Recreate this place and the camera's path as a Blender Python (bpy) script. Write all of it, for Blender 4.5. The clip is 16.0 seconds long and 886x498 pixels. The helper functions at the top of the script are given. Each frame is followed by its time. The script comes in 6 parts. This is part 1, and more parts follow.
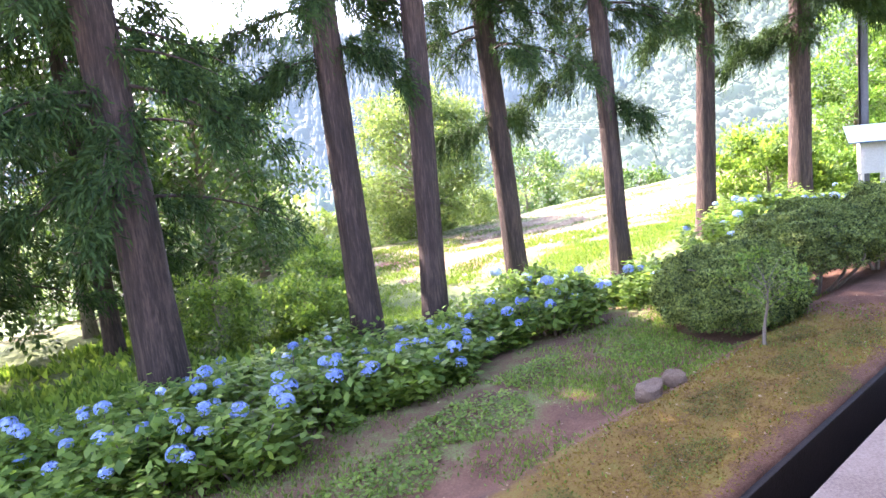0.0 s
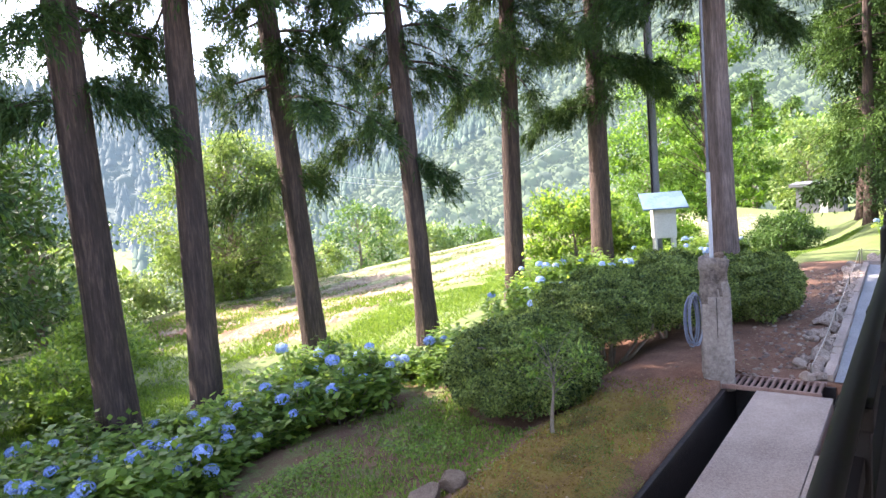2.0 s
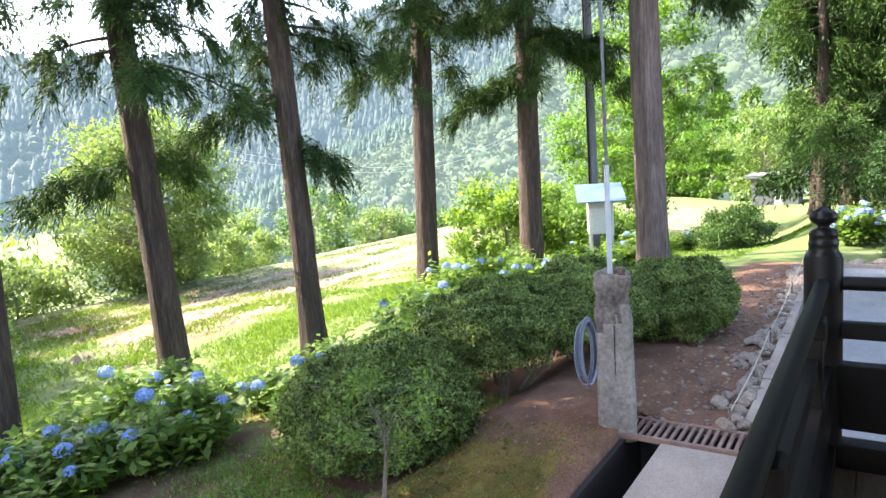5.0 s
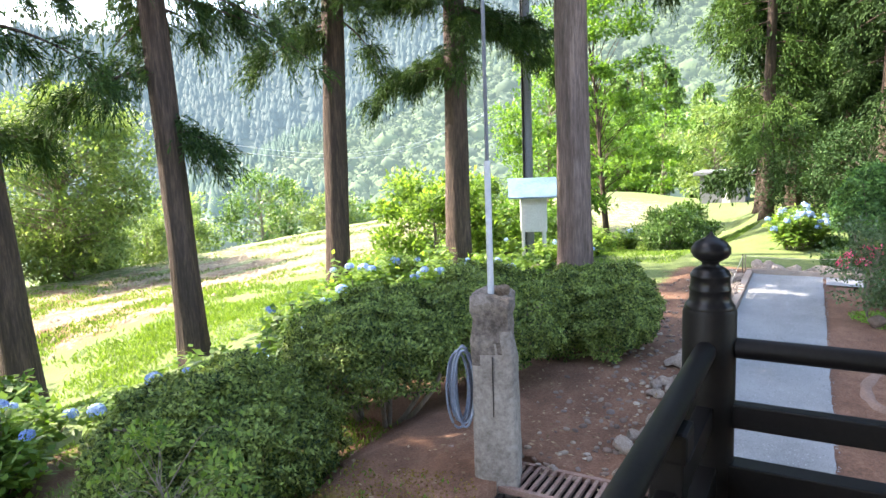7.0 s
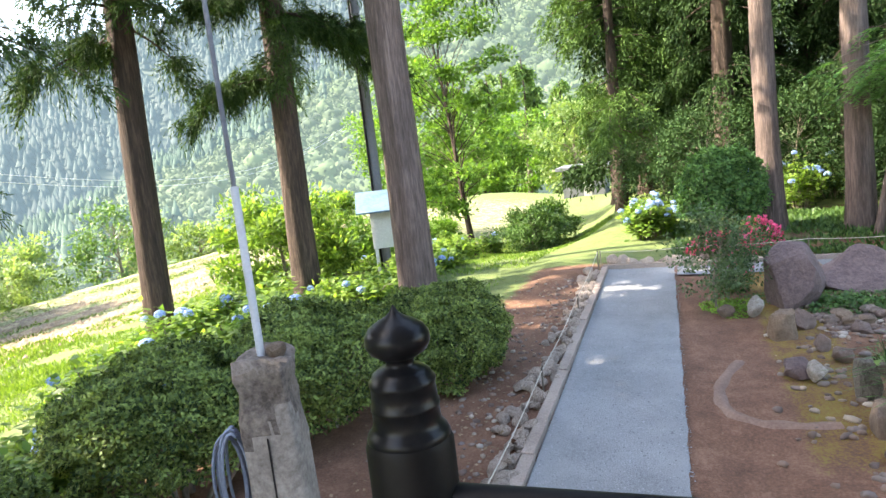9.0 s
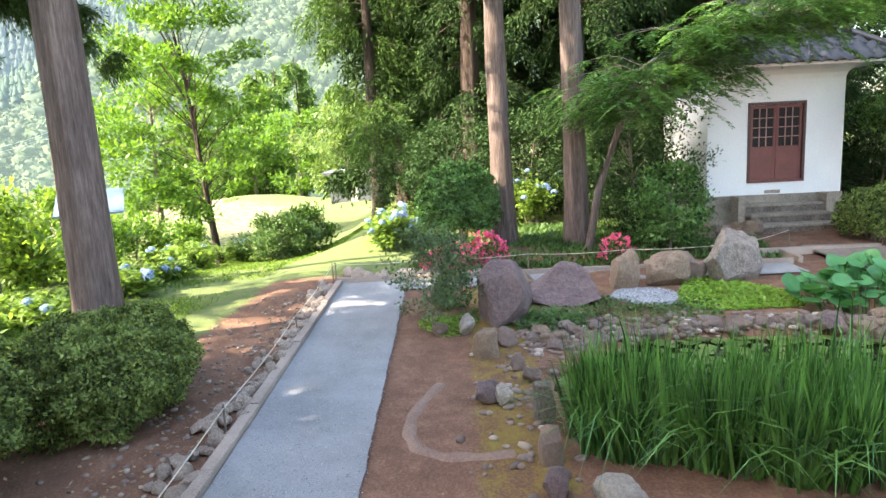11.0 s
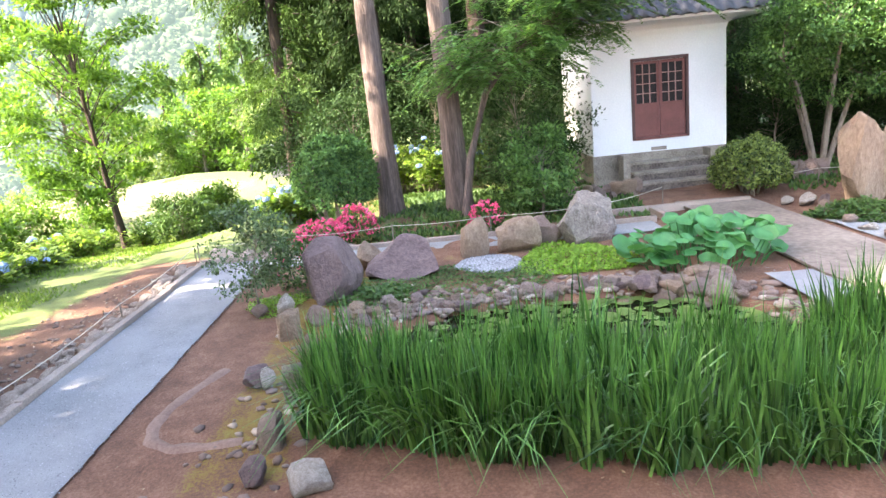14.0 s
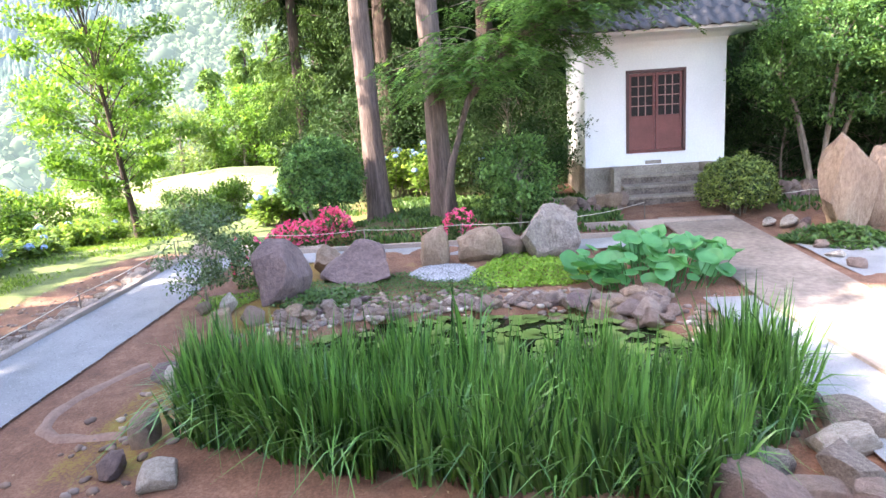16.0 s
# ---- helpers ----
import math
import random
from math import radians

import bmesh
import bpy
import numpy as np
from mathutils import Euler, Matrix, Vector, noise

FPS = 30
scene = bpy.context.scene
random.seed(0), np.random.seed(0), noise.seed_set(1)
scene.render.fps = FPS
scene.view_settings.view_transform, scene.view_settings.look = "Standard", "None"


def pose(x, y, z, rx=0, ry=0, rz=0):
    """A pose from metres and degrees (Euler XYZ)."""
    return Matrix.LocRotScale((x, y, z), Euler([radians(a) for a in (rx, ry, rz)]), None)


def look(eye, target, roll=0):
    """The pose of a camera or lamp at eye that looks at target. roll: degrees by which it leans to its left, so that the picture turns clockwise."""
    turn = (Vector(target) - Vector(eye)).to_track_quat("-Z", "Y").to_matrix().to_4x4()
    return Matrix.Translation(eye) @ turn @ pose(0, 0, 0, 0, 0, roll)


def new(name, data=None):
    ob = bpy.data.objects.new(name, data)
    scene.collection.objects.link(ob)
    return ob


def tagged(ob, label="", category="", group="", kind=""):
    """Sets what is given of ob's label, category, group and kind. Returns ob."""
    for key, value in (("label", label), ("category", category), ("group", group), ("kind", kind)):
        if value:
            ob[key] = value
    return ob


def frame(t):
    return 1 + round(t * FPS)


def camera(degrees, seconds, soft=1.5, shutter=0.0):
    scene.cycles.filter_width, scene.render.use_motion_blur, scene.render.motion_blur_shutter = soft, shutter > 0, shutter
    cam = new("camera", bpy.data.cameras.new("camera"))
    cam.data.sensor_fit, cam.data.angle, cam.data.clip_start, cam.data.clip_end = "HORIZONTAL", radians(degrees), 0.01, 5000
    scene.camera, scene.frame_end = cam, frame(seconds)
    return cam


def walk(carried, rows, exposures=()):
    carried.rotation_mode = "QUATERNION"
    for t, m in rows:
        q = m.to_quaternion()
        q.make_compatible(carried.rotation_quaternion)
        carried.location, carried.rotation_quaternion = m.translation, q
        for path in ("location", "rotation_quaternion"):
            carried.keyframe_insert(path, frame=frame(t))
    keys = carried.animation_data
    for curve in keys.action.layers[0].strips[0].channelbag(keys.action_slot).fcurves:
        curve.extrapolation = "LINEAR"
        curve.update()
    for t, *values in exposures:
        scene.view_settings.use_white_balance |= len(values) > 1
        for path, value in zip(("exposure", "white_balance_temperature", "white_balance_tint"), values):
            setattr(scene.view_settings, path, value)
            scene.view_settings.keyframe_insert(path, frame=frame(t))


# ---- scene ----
cam = camera(67.4, 16.0, soft=1.5)
METRES, EYE, TILT, LEAN, TURN = 10.0, 2.42, 0.0, 0.0, -39.7
ROWS = [
    (0.0, 0.0, 0.0, 0.0, -1.04, -9.22, 6.43),
    (0.5, 0.0196, 0.0232, -0.0005, -4.73, -8.5, 6.58),
    (1.0, 0.0399, 0.0417, 0.0014, -7.34, -7.7, 5.93),
    (1.5, 0.0615, 0.0665, 0.0017, -11.97, -6.62, 2.96),
    (2.0, 0.0843, 0.0896, 0.0008, -14.64, -5.85, 4.78),
    (2.5, 0.1102, 0.1094, 0.0007, -13.24, -5.91, 4.99),
    (3.0, 0.1353, 0.1309, -0.0014, -14.62, -6.08, 3.11),
    (3.5, 0.1614, 0.1525, -0.0002, -16.5, -6.69, 4.37),
    (6.0, 0.2936, 0.2541, -0.0046, -18.52, -8.06, 2.86),
    (6.5, 0.3203, 0.2746, -0.0038, -20.34, -8.58, 2.93),
    (7.0, 0.3483, 0.2909, -0.0049, -20.52, -8.52, 2.25),
    (7.5, 0.3739, 0.3044, -0.0043, -18.76, -8.07, 3.09),
    (8.0, 0.3992, 0.3215, -0.0056, -22.77, -8.11, 1.62),
    (8.5, 0.4219, 0.3374, -0.0073, -26.14, -8.39, 3.14),
    (9.0, 0.4494, 0.3504, -0.0072, -31.11, -8.49, 6.54),
    (9.5, 0.4736, 0.3594, -0.0082, -36.93, -8.32, 4.93),
    (10.0, 0.4983, 0.3633, -0.0068, -42.35, -8.65, 3.89),
    (12.5, 0.6211, 0.28, -0.0114, -53.64, -11.0, 2.38),
    (13.0, 0.6432, 0.2553, -0.0126, -53.34, -11.84, 4.02),
    (13.5, 0.6646, 0.2298, -0.0127, -54.09, -13.3, 3.84),
    (14.0, 0.6839, 0.2045, -0.0128, -51.53, -12.88, 5.52),
    (14.5, 0.7029, 0.1795, -0.0113, -48.25, -12.71, 5.76),
    (15.0, 0.7254, 0.1577, -0.0135, -47.94, -12.37, 3.24),
    (15.5, 0.7462, 0.1326, -0.0134, -47.69, -12.71, 4.7),
    (16.0, 0.7634, 0.1059, -0.0116, -46.95, -12.46, 3.8),
]
walk(cam, [(t, pose(0, 0, EYE, TILT, LEAN, TURN) @ pose(METRES * x, METRES * y, METRES * z, 90 + pitch, roll, yaw)) for t, x, y, z, yaw, pitch, roll in ROWS],
     exposures=((0.0, 3.52, 6500, 34), (1.0, 2.92, 6600, 31), (2.0, 2.88, 6800, 23), (4.0, 2.9, 6900, 14), (7.0, 2.97, 7100, 12), (10.0, 2.88, 7500, 10), (12.5, 3.42, 7600, 13), (16.0, 3.46, 7050, 20)))

# world and sun
SUN_AZ, SUN_EL = (-0.25, 0.97), 43.0
world = bpy.data.worlds.new("sky")
scene.world = world
world.use_nodes = True
wn = world.node_tree.nodes
sky = wn.new("ShaderNodeTexSky")
sky.sky_type = "NISHITA"
sky.sun_disc = False
sky.sun_elevation = radians(SUN_EL)
sky.sun_rotation = math.atan2(SUN_AZ[0], SUN_AZ[1])
sky.dust_density = 2.0
wn["Background"].inputs["Strength"].default_value = 0.15
world.node_tree.links.new(sky.outputs["Color"], wn["Background"].inputs["Color"])
sun = new("sun", bpy.data.lights.new("sun", "SUN"))
sun.data.energy, sun.data.angle, sun.data.color = 2.9, radians(0.53), (1.0, 0.94, 0.84)
sun.matrix_world = look((SUN_AZ[0] * 40, SUN_AZ[1] * 40, 40 * math.tan(radians(SUN_EL))), (0, 0, 0))

# ---- materials ----
def material(name, rough=0.8, metal=0.0):
    m = bpy.data.materials.new(name)
    m.use_nodes = True
    n = m.node_tree.nodes
    b = n["Principled BSDF"]
    b.inputs["Roughness"].default_value, b.inputs["Metallic"].default_value = rough, metal
    return m, n, m.node_tree.links, b


def ramp(n, l, src, stops):
    r = n.new("ShaderNodeValToRGB")
    e = r.color_ramp.elements
    while len(e) < len(stops):
        e.new(0.5)
    for el, (p, c) in zip(e, stops):
        el.position, el.color = p, (*c, 1)
    l.new(src, r.inputs["Fac"])
    return r.outputs["Color"]


def tex(n, l, scale, detail=4.0, rough=0.6, stretch=None, coord="Position"):
    t = n.new("ShaderNodeTexNoise")
    t.inputs["Scale"].default_value, t.inputs["Detail"].default_value, t.inputs["Roughness"].default_value = scale, detail, rough
    if coord == "Position":
        src = n.new("ShaderNodeNewGeometry").outputs["Position"]
    else:
        src = n.new("ShaderNodeTexCoord").outputs[coord]
    if stretch:
        mp = n.new("ShaderNodeMapping")
        mp.inputs["Scale"].default_value = stretch
        l.new(src, mp.inputs["Vector"])
        src = mp.outputs["Vector"]
    l.new(src, t.inputs["Vector"])
    return t.outputs["Fac"]


def mix(n, l, fac, a, b, mode="MIX"):
    x = n.new("ShaderNodeMix")
    x.data_type, x.blend_type = "RGBA", mode
    for sock, v in ((x.inputs[0], fac), (x.inputs[6], a), (x.inputs[7], b)):
        if isinstance(v, (int, float)):
            sock.default_value = v
        elif isinstance(v, tuple):
            sock.default_value = (*v, 1)
        else:
            l.new(v, sock)
    return x.outputs[2]


def bump(n, l, b, height, strength, dist=0.02):
    u = n.new("ShaderNodeBump")
    u.inputs["Strength"].default_value, u.inputs["Distance"].default_value = strength, dist
    l.new(height, u.inputs["Height"])
    l.new(u.outputs["Normal"], b.inputs["Normal"])


def surface(name, lo, hi, big=1.5, fine=40.0, rough=0.85, relief=0.4, dist=0.02, metal=0.0, stretch=None, mid=None, coord="Position", tint=0.0):
    """Two scales of variation between two base colours, with relief."""
    m, n, l, b = material(name, rough, metal)
    f = mix(n, l, 0.5, tex(n, l, big, 5, 0.6, stretch, coord), tex(n, l, fine, 3, 0.7, stretch, coord))
    stops = [(0.36, lo), (0.64, hi)] if mid is None else [(0.34, lo), (0.5, mid), (0.66, hi)]
    c = ramp(n, l, f, stops)
    if tint:
        r = n.new("ShaderNodeObjectInfo").outputs["Random"]
        c = mix(n, l, tint, c, ramp(n, l, r, [(0.0, (0.17, 0.15, 0.14)), (0.3, (0.22, 0.145, 0.12)), (0.6, (0.26, 0.21, 0.16)), (0.85, (0.15, 0.12, 0.13)), (1.0, (0.42, 0.38, 0.33))]))
    l.new(c, b.inputs["Base Color"])
    bump(n, l, b, f, relief, dist)
    return m


def leaf(name, lo, hi, glow=0.35, rough=0.45, patch=0.8, spec=0.35):
    """Leaf tissue: lets part of the light through; varies leaf by leaf and patch by patch."""
    m, n, l, b = material(name, rough)
    g = n.new("ShaderNodeNewGeometry")
    f = mix(n, l, 0.5, g.outputs["Random Per Island"], tex(n, l, patch, 2))
    c = ramp(n, l, f, [(0.25, lo), (0.75, hi)])
    l.new(c, b.inputs["Base Color"])
    b.inputs["Specular IOR Level"].default_value = spec
    t = n.new("ShaderNodeBsdfTranslucent")
    l.new(mix(n, l, 1.0, c, (1.0, 1.0, 0.45), "MULTIPLY"), t.inputs["Color"])
    s = n.new("ShaderNodeMixShader")
    s.inputs[0].default_value = glow
    l.new(b.outputs[0], s.inputs[1])
    l.new(t.outputs[0], s.inputs[2])
    l.new(s.outputs[0], n["Material Output"].inputs["Surface"])
    return m


BARK = surface("cedar bark", (0.020, 0.014, 0.011), (0.13, 0.086, 0.066), 3, 14, 0.95, 1.0, 0.05, stretch=(3.0, 3.0, 0.30), mid=(0.055, 0.036, 0.028))
BARK_PALE = surface("greyish cedar bark", (0.045, 0.033, 0.028), (0.235, 0.172, 0.15), 3, 14, 0.95, 1.0, 0.05, stretch=(3.0, 3.0, 0.3), mid=(0.125, 0.089, 0.076))
BARK_GREY = surface("grey bark", (0.10, 0.08, 0.06), (0.30, 0.25, 0.2), 4, 20, 0.9, 0.7, 0.02, stretch=(2.0, 2.0, 0.4))
CEDAR = leaf("cedar needles", (0.018, 0.042, 0.015), (0.065, 0.12, 0.034), 0.22, 0.7, 0.8, 0.12)
# CEDAR_DARK and CEDAR_LIT put the grove's shade and sun into the needle colour
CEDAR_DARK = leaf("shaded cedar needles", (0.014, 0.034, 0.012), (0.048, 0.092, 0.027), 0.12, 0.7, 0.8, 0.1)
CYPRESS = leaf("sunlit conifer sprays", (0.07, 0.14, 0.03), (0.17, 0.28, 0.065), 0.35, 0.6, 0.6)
CEDAR_LIT = leaf("sunlit cedar needles", (0.035, 0.08, 0.02), (0.105, 0.185, 0.045), 0.25, 0.7, 0.8, 0.12)
AZALEA = leaf("clipped azalea leaves", (0.018, 0.045, 0.012), (0.28, 0.37, 0.10), 0.3, 0.5, 3.0, 0.25)
HYDRA = leaf("hydrangea leaves", (0.08, 0.17, 0.035), (0.31, 0.46, 0.105), 0.58)
MAPLE = leaf("broad tree leaves", (0.07, 0.16, 0.03), (0.20, 0.36, 0.07), 0.5)
SHRUB = leaf("shrub leaves", (0.035, 0.085, 0.025), (0.12, 0.22, 0.06), 0.35)
FEATHER = leaf("feathery leaves", (0.06, 0.16, 0.045), (0.21, 0.40, 0.13), 0.45)
GREYLEAF = leaf("dull shrub leaves", (0.035, 0.075, 0.03), (0.13, 0.20, 0.085), 0.25)
WILLOW = leaf("pale valley leaves", (0.13, 0.21, 0.075), (0.28, 0.38, 0.15), 0.5)
IRIS = leaf("iris blades", (0.012, 0.068, 0.016), (0.16, 0.36, 0.09), 0.3, 0.3, 5.0, 0.6)
LOTUS = leaf("lotus leaves", (0.03, 0.15, 0.05), (0.12, 0.37, 0.135), 0.35, 0.35, 6.0)
GARDEN = leaf("garden tree leaves", (0.03, 0.085, 0.028), (0.19, 0.36, 0.115), 0.38, 0.55, 2.5, 0.2)
# leaf colour lowered to carry the shade under the trees
UNDER = leaf("shade-darkened undergrowth leaves", (0.018, 0.045, 0.016), (0.06, 0.115, 0.04), 0.18, 0.65, 1.2, 0.1)
PAD = leaf("water lily pads", (0.045, 0.11, 0.028), (0.18, 0.26, 0.06), 0.1, 0.3, 4.0)
GRASS = leaf("grass blades", (0.10, 0.19, 0.03), (0.24, 0.36, 0.07), 0.4)
DUCK = leaf("bright ground cover", (0.13, 0.28, 0.03), (0.28, 0.45, 0.065), 0.3)
BLUE = leaf("blue hydrangea petals", (0.18, 0.30, 0.72), (0.42, 0.56, 0.90), 0.25, 0.6)
PINK = leaf("pink azalea petals", (0.75, 0.06, 0.20), (0.90, 0.16, 0.34), 0.25, 0.6)
WOODS = leaf("valley woods", (0.06, 0.13, 0.035), (0.17, 0.28, 0.075), 0.3)
BLACK = surface("black lacquered timber", (0.004, 0.0036, 0.004), (0.009, 0.008, 0.0085), 2, 60, 0.5, 0.12, 0.003, stretch=(1, 1, 1))
BRONZE = surface("black bronze cap", (0.006, 0.006, 0.007), (0.016, 0.016, 0.018), 4, 60, 0.28, 0.1, 0.002)
DECK = surface("worn deck boards", (0.10, 0.075, 0.06), (0.2, 0.16, 0.13), 3, 30, 0.7, 0.3, 0.004, stretch=(0.3, 3, 1))
CONCRETE = surface("worn concrete", (0.20, 0.152, 0.125), (0.42, 0.34, 0.285), 1.1, 60, 0.85, 0.25, 0.006)
OLD_CONCRETE = surface("weathered concrete", (0.15, 0.122, 0.095), (0.38, 0.33, 0.27), 2.5, 30, 0.9, 0.6, 0.015)
PILLAR = surface("pale pillar concrete", (0.14, 0.115, 0.098), (0.37, 0.32, 0.28), 3.0, 26, 0.9, 0.5, 0.012)
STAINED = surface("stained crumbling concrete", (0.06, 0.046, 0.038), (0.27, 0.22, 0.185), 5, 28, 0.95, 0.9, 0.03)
SLAB = surface("damp tan paving", (0.13, 0.10, 0.08), (0.30, 0.245, 0.20), 1.2, 12, 0.75, 0.4, 0.015)
# drain colour lowered to stand in for shade down in the channel
DRAIN = surface("shade-dark drain", (0.010, 0.008, 0.007), (0.028, 0.022, 0.019), 2, 30, 0.6, 0.4, 0.02)
RUST = surface("rusty iron", (0.16, 0.08, 0.06), (0.30, 0.2, 0.16), 6, 60, 0.75, 0.3, 0.003)
GRAVEL = surface("blue-grey gravel", (0.15, 0.153, 0.157), (0.335, 0.34, 0.347), 1.1, 95, 0.9, 0.8, 0.012, mid=(0.24, 0.245, 0.252))
STONE = surface("garden stone", (0.14, 0.092, 0.074), (0.33, 0.235, 0.19), 2.5, 14, 0.85, 1.0, 0.06, tint=0.3, coord="Object")
PALE_STONE = surface("pale stone", (0.26, 0.22, 0.18), (0.56, 0.50, 0.43), 3, 14, 0.85, 1.0, 0.06, coord="Object")
PEBBLE, pn, pl, pb = material("mixed pebbles", 0.85)
pl.new(ramp(pn, pl, pn.new("ShaderNodeNewGeometry").outputs["Random Per Island"], [(0.0, (0.12, 0.085, 0.07)), (0.35, (0.22, 0.15, 0.115)), (0.6, (0.17, 0.135, 0.125)), (0.85, (0.30, 0.23, 0.17)), (1.0, (0.42, 0.37, 0.31))]), pb.inputs["Base Color"])
bump(pn, pl, pb, tex(pn, pl, 60, 3), 0.4, 0.01)
CHIP, cn, cl, cb = material("gravel chippings", 0.9)
cl.new(ramp(cn, cl, cn.new("ShaderNodeNewGeometry").outputs["Random Per Island"], [(0.0, (0.13, 0.134, 0.14)), (0.5, (0.26, 0.266, 0.278)), (1.0, (0.38, 0.385, 0.395))]), cb.inputs["Base Color"])
MOTTLED = surface("mottled grey stone", (0.13, 0.105, 0.09), (0.37, 0.31, 0.265), 5, 18, 0.9, 1.0, 0.06, coord="Object")
PURPLE_STONE = surface("purple-brown boulder", (0.10, 0.068, 0.066), (0.21, 0.145, 0.138), 2, 11, 0.85, 1.0, 0.06, coord="Object")
TAN_STONE = surface("tan boulder", (0.17, 0.11, 0.075), (0.34, 0.245, 0.17), 2, 11, 0.85, 1.0, 0.06, coord="Object")
PLASTER = surface("white lime plaster", (0.72, 0.72, 0.72), (0.84, 0.84, 0.83), 0.8, 30, 0.9, 0.06, 0.004)
DOOR_RED = surface("red-brown door paint", (0.12, 0.035, 0.03), (0.20, 0.06, 0.05), 3, 40, 0.55, 0.15, 0.003)
DOOR_DARK = surface("dark door frame paint", (0.05, 0.018, 0.016), (0.09, 0.03, 0.026), 3, 40, 0.5, 0.15, 0.003)
DOOR_BAR = surface("faded glazing bar paint", (0.26, 0.13, 0.11), (0.38, 0.22, 0.19), 3, 40, 0.6, 0.15, 0.003)
TILE = surface("dark roof tile", (0.022, 0.022, 0.026), (0.06, 0.06, 0.066), 3, 30, 0.45, 0.2, 0.005)
STEEL = surface("grey painted steel", (0.42, 0.44, 0.48), (0.56, 0.58, 0.62), 2, 50, 0.45, 0.1, 0.002)
BLUE_ROOF = surface("faded blue sheet roof", (0.06, 0.12, 0.18), (0.14, 0.21, 0.28), 3, 20, 0.5, 0.2, 0.004)
POLE = surface("grey utility pole", (0.10, 0.105, 0.12), (0.17, 0.175, 0.19), 1, 30, 0.7, 0.2, 0.004)
ROPE = surface("pale rope", (0.45, 0.40, 0.32), (0.62, 0.57, 0.48), 10, 90, 0.9, 0.4, 0.003)
WHITEWASH = surface("off-white paint", (0.42, 0.41, 0.38), (0.6, 0.59, 0.56), 2, 30, 0.6, 0.1, 0.002)
HOSE = surface("grey-blue hose", (0.13, 0.15, 0.2), (0.22, 0.25, 0.32), 6, 40, 0.5, 0.1, 0.002)
DARK = surface("dark interior", (0.012, 0.010, 0.010), (0.03, 0.025, 0.025), 2, 20, 0.6, 0.1, 0.002)

WATER, wnn, wll, wb = material("pond water", 0.04)
wb.inputs["Base Color"].default_value = (0.012, 0.018, 0.008, 1)
bump(wnn, wll, wb, tex(wnn, wll, 6, 2), 0.05, 0.01)

for m in (BLACK, BRONZE, DARK):
    m.node_tree.nodes["Principled BSDF"].inputs["Specular IOR Level"].default_value = 0.18

# ground: bare red earth, with grass, moss, straw and tilled soil where the place has them
GROUND, gn, gl, gb = material("ground", 0.95)
gfine = tex(gn, gl, 45, 4, 0.7)
gmid = tex(gn, gl, 3.0, 5, 0.65)
gbig = tex(gn, gl, 0.5, 4)
gmixed = mix(gn, gl, 0.5, gfine, gmid)
def gmask(attr):
    a = gn.new("ShaderNodeAttribute")
    a.attribute_name = attr
    s = gn.new("ShaderNodeMath")
    s.operation = "ADD"
    gl.new(a.outputs["Fac"], s.inputs[0])
    d = gn.new("ShaderNodeMath")
    d.operation = "MULTIPLY_ADD"
    gl.new(gmixed, d.inputs[0])
    d.inputs[1].default_value, d.inputs[2].default_value = 1.6, -0.8
    gl.new(d.outputs[0], s.inputs[1])
    r = gn.new("ShaderNodeMapRange")
    r.interpolation_type = "SMOOTHSTEP"
    r.inputs[1].default_value, r.inputs[2].default_value = 0.38, 0.62
    gl.new(s.outputs[0], r.inputs[0])
    return r.outputs[0]
gc = ramp(gn, gl, gmixed, [(0.32, (0.072, 0.034, 0.020)), (0.5, (0.165, 0.080, 0.047)), (0.68, (0.29, 0.162, 0.102))])
gc = mix(gn, gl, gmask("moss"), gc, ramp(gn, gl, gmixed, [(0.36, (0.085, 0.043, 0.012)), (0.5, (0.19, 0.112, 0.022)), (0.64, (0.20, 0.175, 0.036))]))
gc = mix(gn, gl, gmask("grass"), gc, ramp(gn, gl, gmixed, [(0.35, (0.05, 0.08, 0.022)), (0.65, (0.17, 0.22, 0.06))]))
gc = mix(gn, gl, gmask("straw"), gc, ramp(gn, gl, gmixed, [(0.35, (0.20, 0.17, 0.09)), (0.65, (0.40, 0.35, 0.21))]))
gl.new(gc, gb.inputs["Base Color"])
bump(gn, gl, gb, gmixed, 0.7, 0.03)

# distant slopes; a faint bluish glow in each material stands in for haze
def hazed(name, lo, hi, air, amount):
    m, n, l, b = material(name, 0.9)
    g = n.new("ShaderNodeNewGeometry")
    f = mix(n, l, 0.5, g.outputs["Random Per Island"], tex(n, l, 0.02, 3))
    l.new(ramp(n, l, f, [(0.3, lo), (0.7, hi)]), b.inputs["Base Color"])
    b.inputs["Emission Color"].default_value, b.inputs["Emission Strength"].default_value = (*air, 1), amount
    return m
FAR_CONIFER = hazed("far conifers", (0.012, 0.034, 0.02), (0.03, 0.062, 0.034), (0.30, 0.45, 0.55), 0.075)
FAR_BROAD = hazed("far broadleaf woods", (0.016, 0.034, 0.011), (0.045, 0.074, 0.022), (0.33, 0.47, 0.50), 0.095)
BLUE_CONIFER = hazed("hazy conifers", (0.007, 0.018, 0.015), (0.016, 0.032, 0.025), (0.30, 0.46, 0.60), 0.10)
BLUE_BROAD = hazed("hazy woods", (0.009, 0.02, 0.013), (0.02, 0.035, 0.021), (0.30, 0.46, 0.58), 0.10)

# ---- mesh helpers ----
rng = np.random.default_rng(7)
WAVES = rng.normal(size=(24, 3))
PHASES = rng.uniform(0, 6.28, 24)


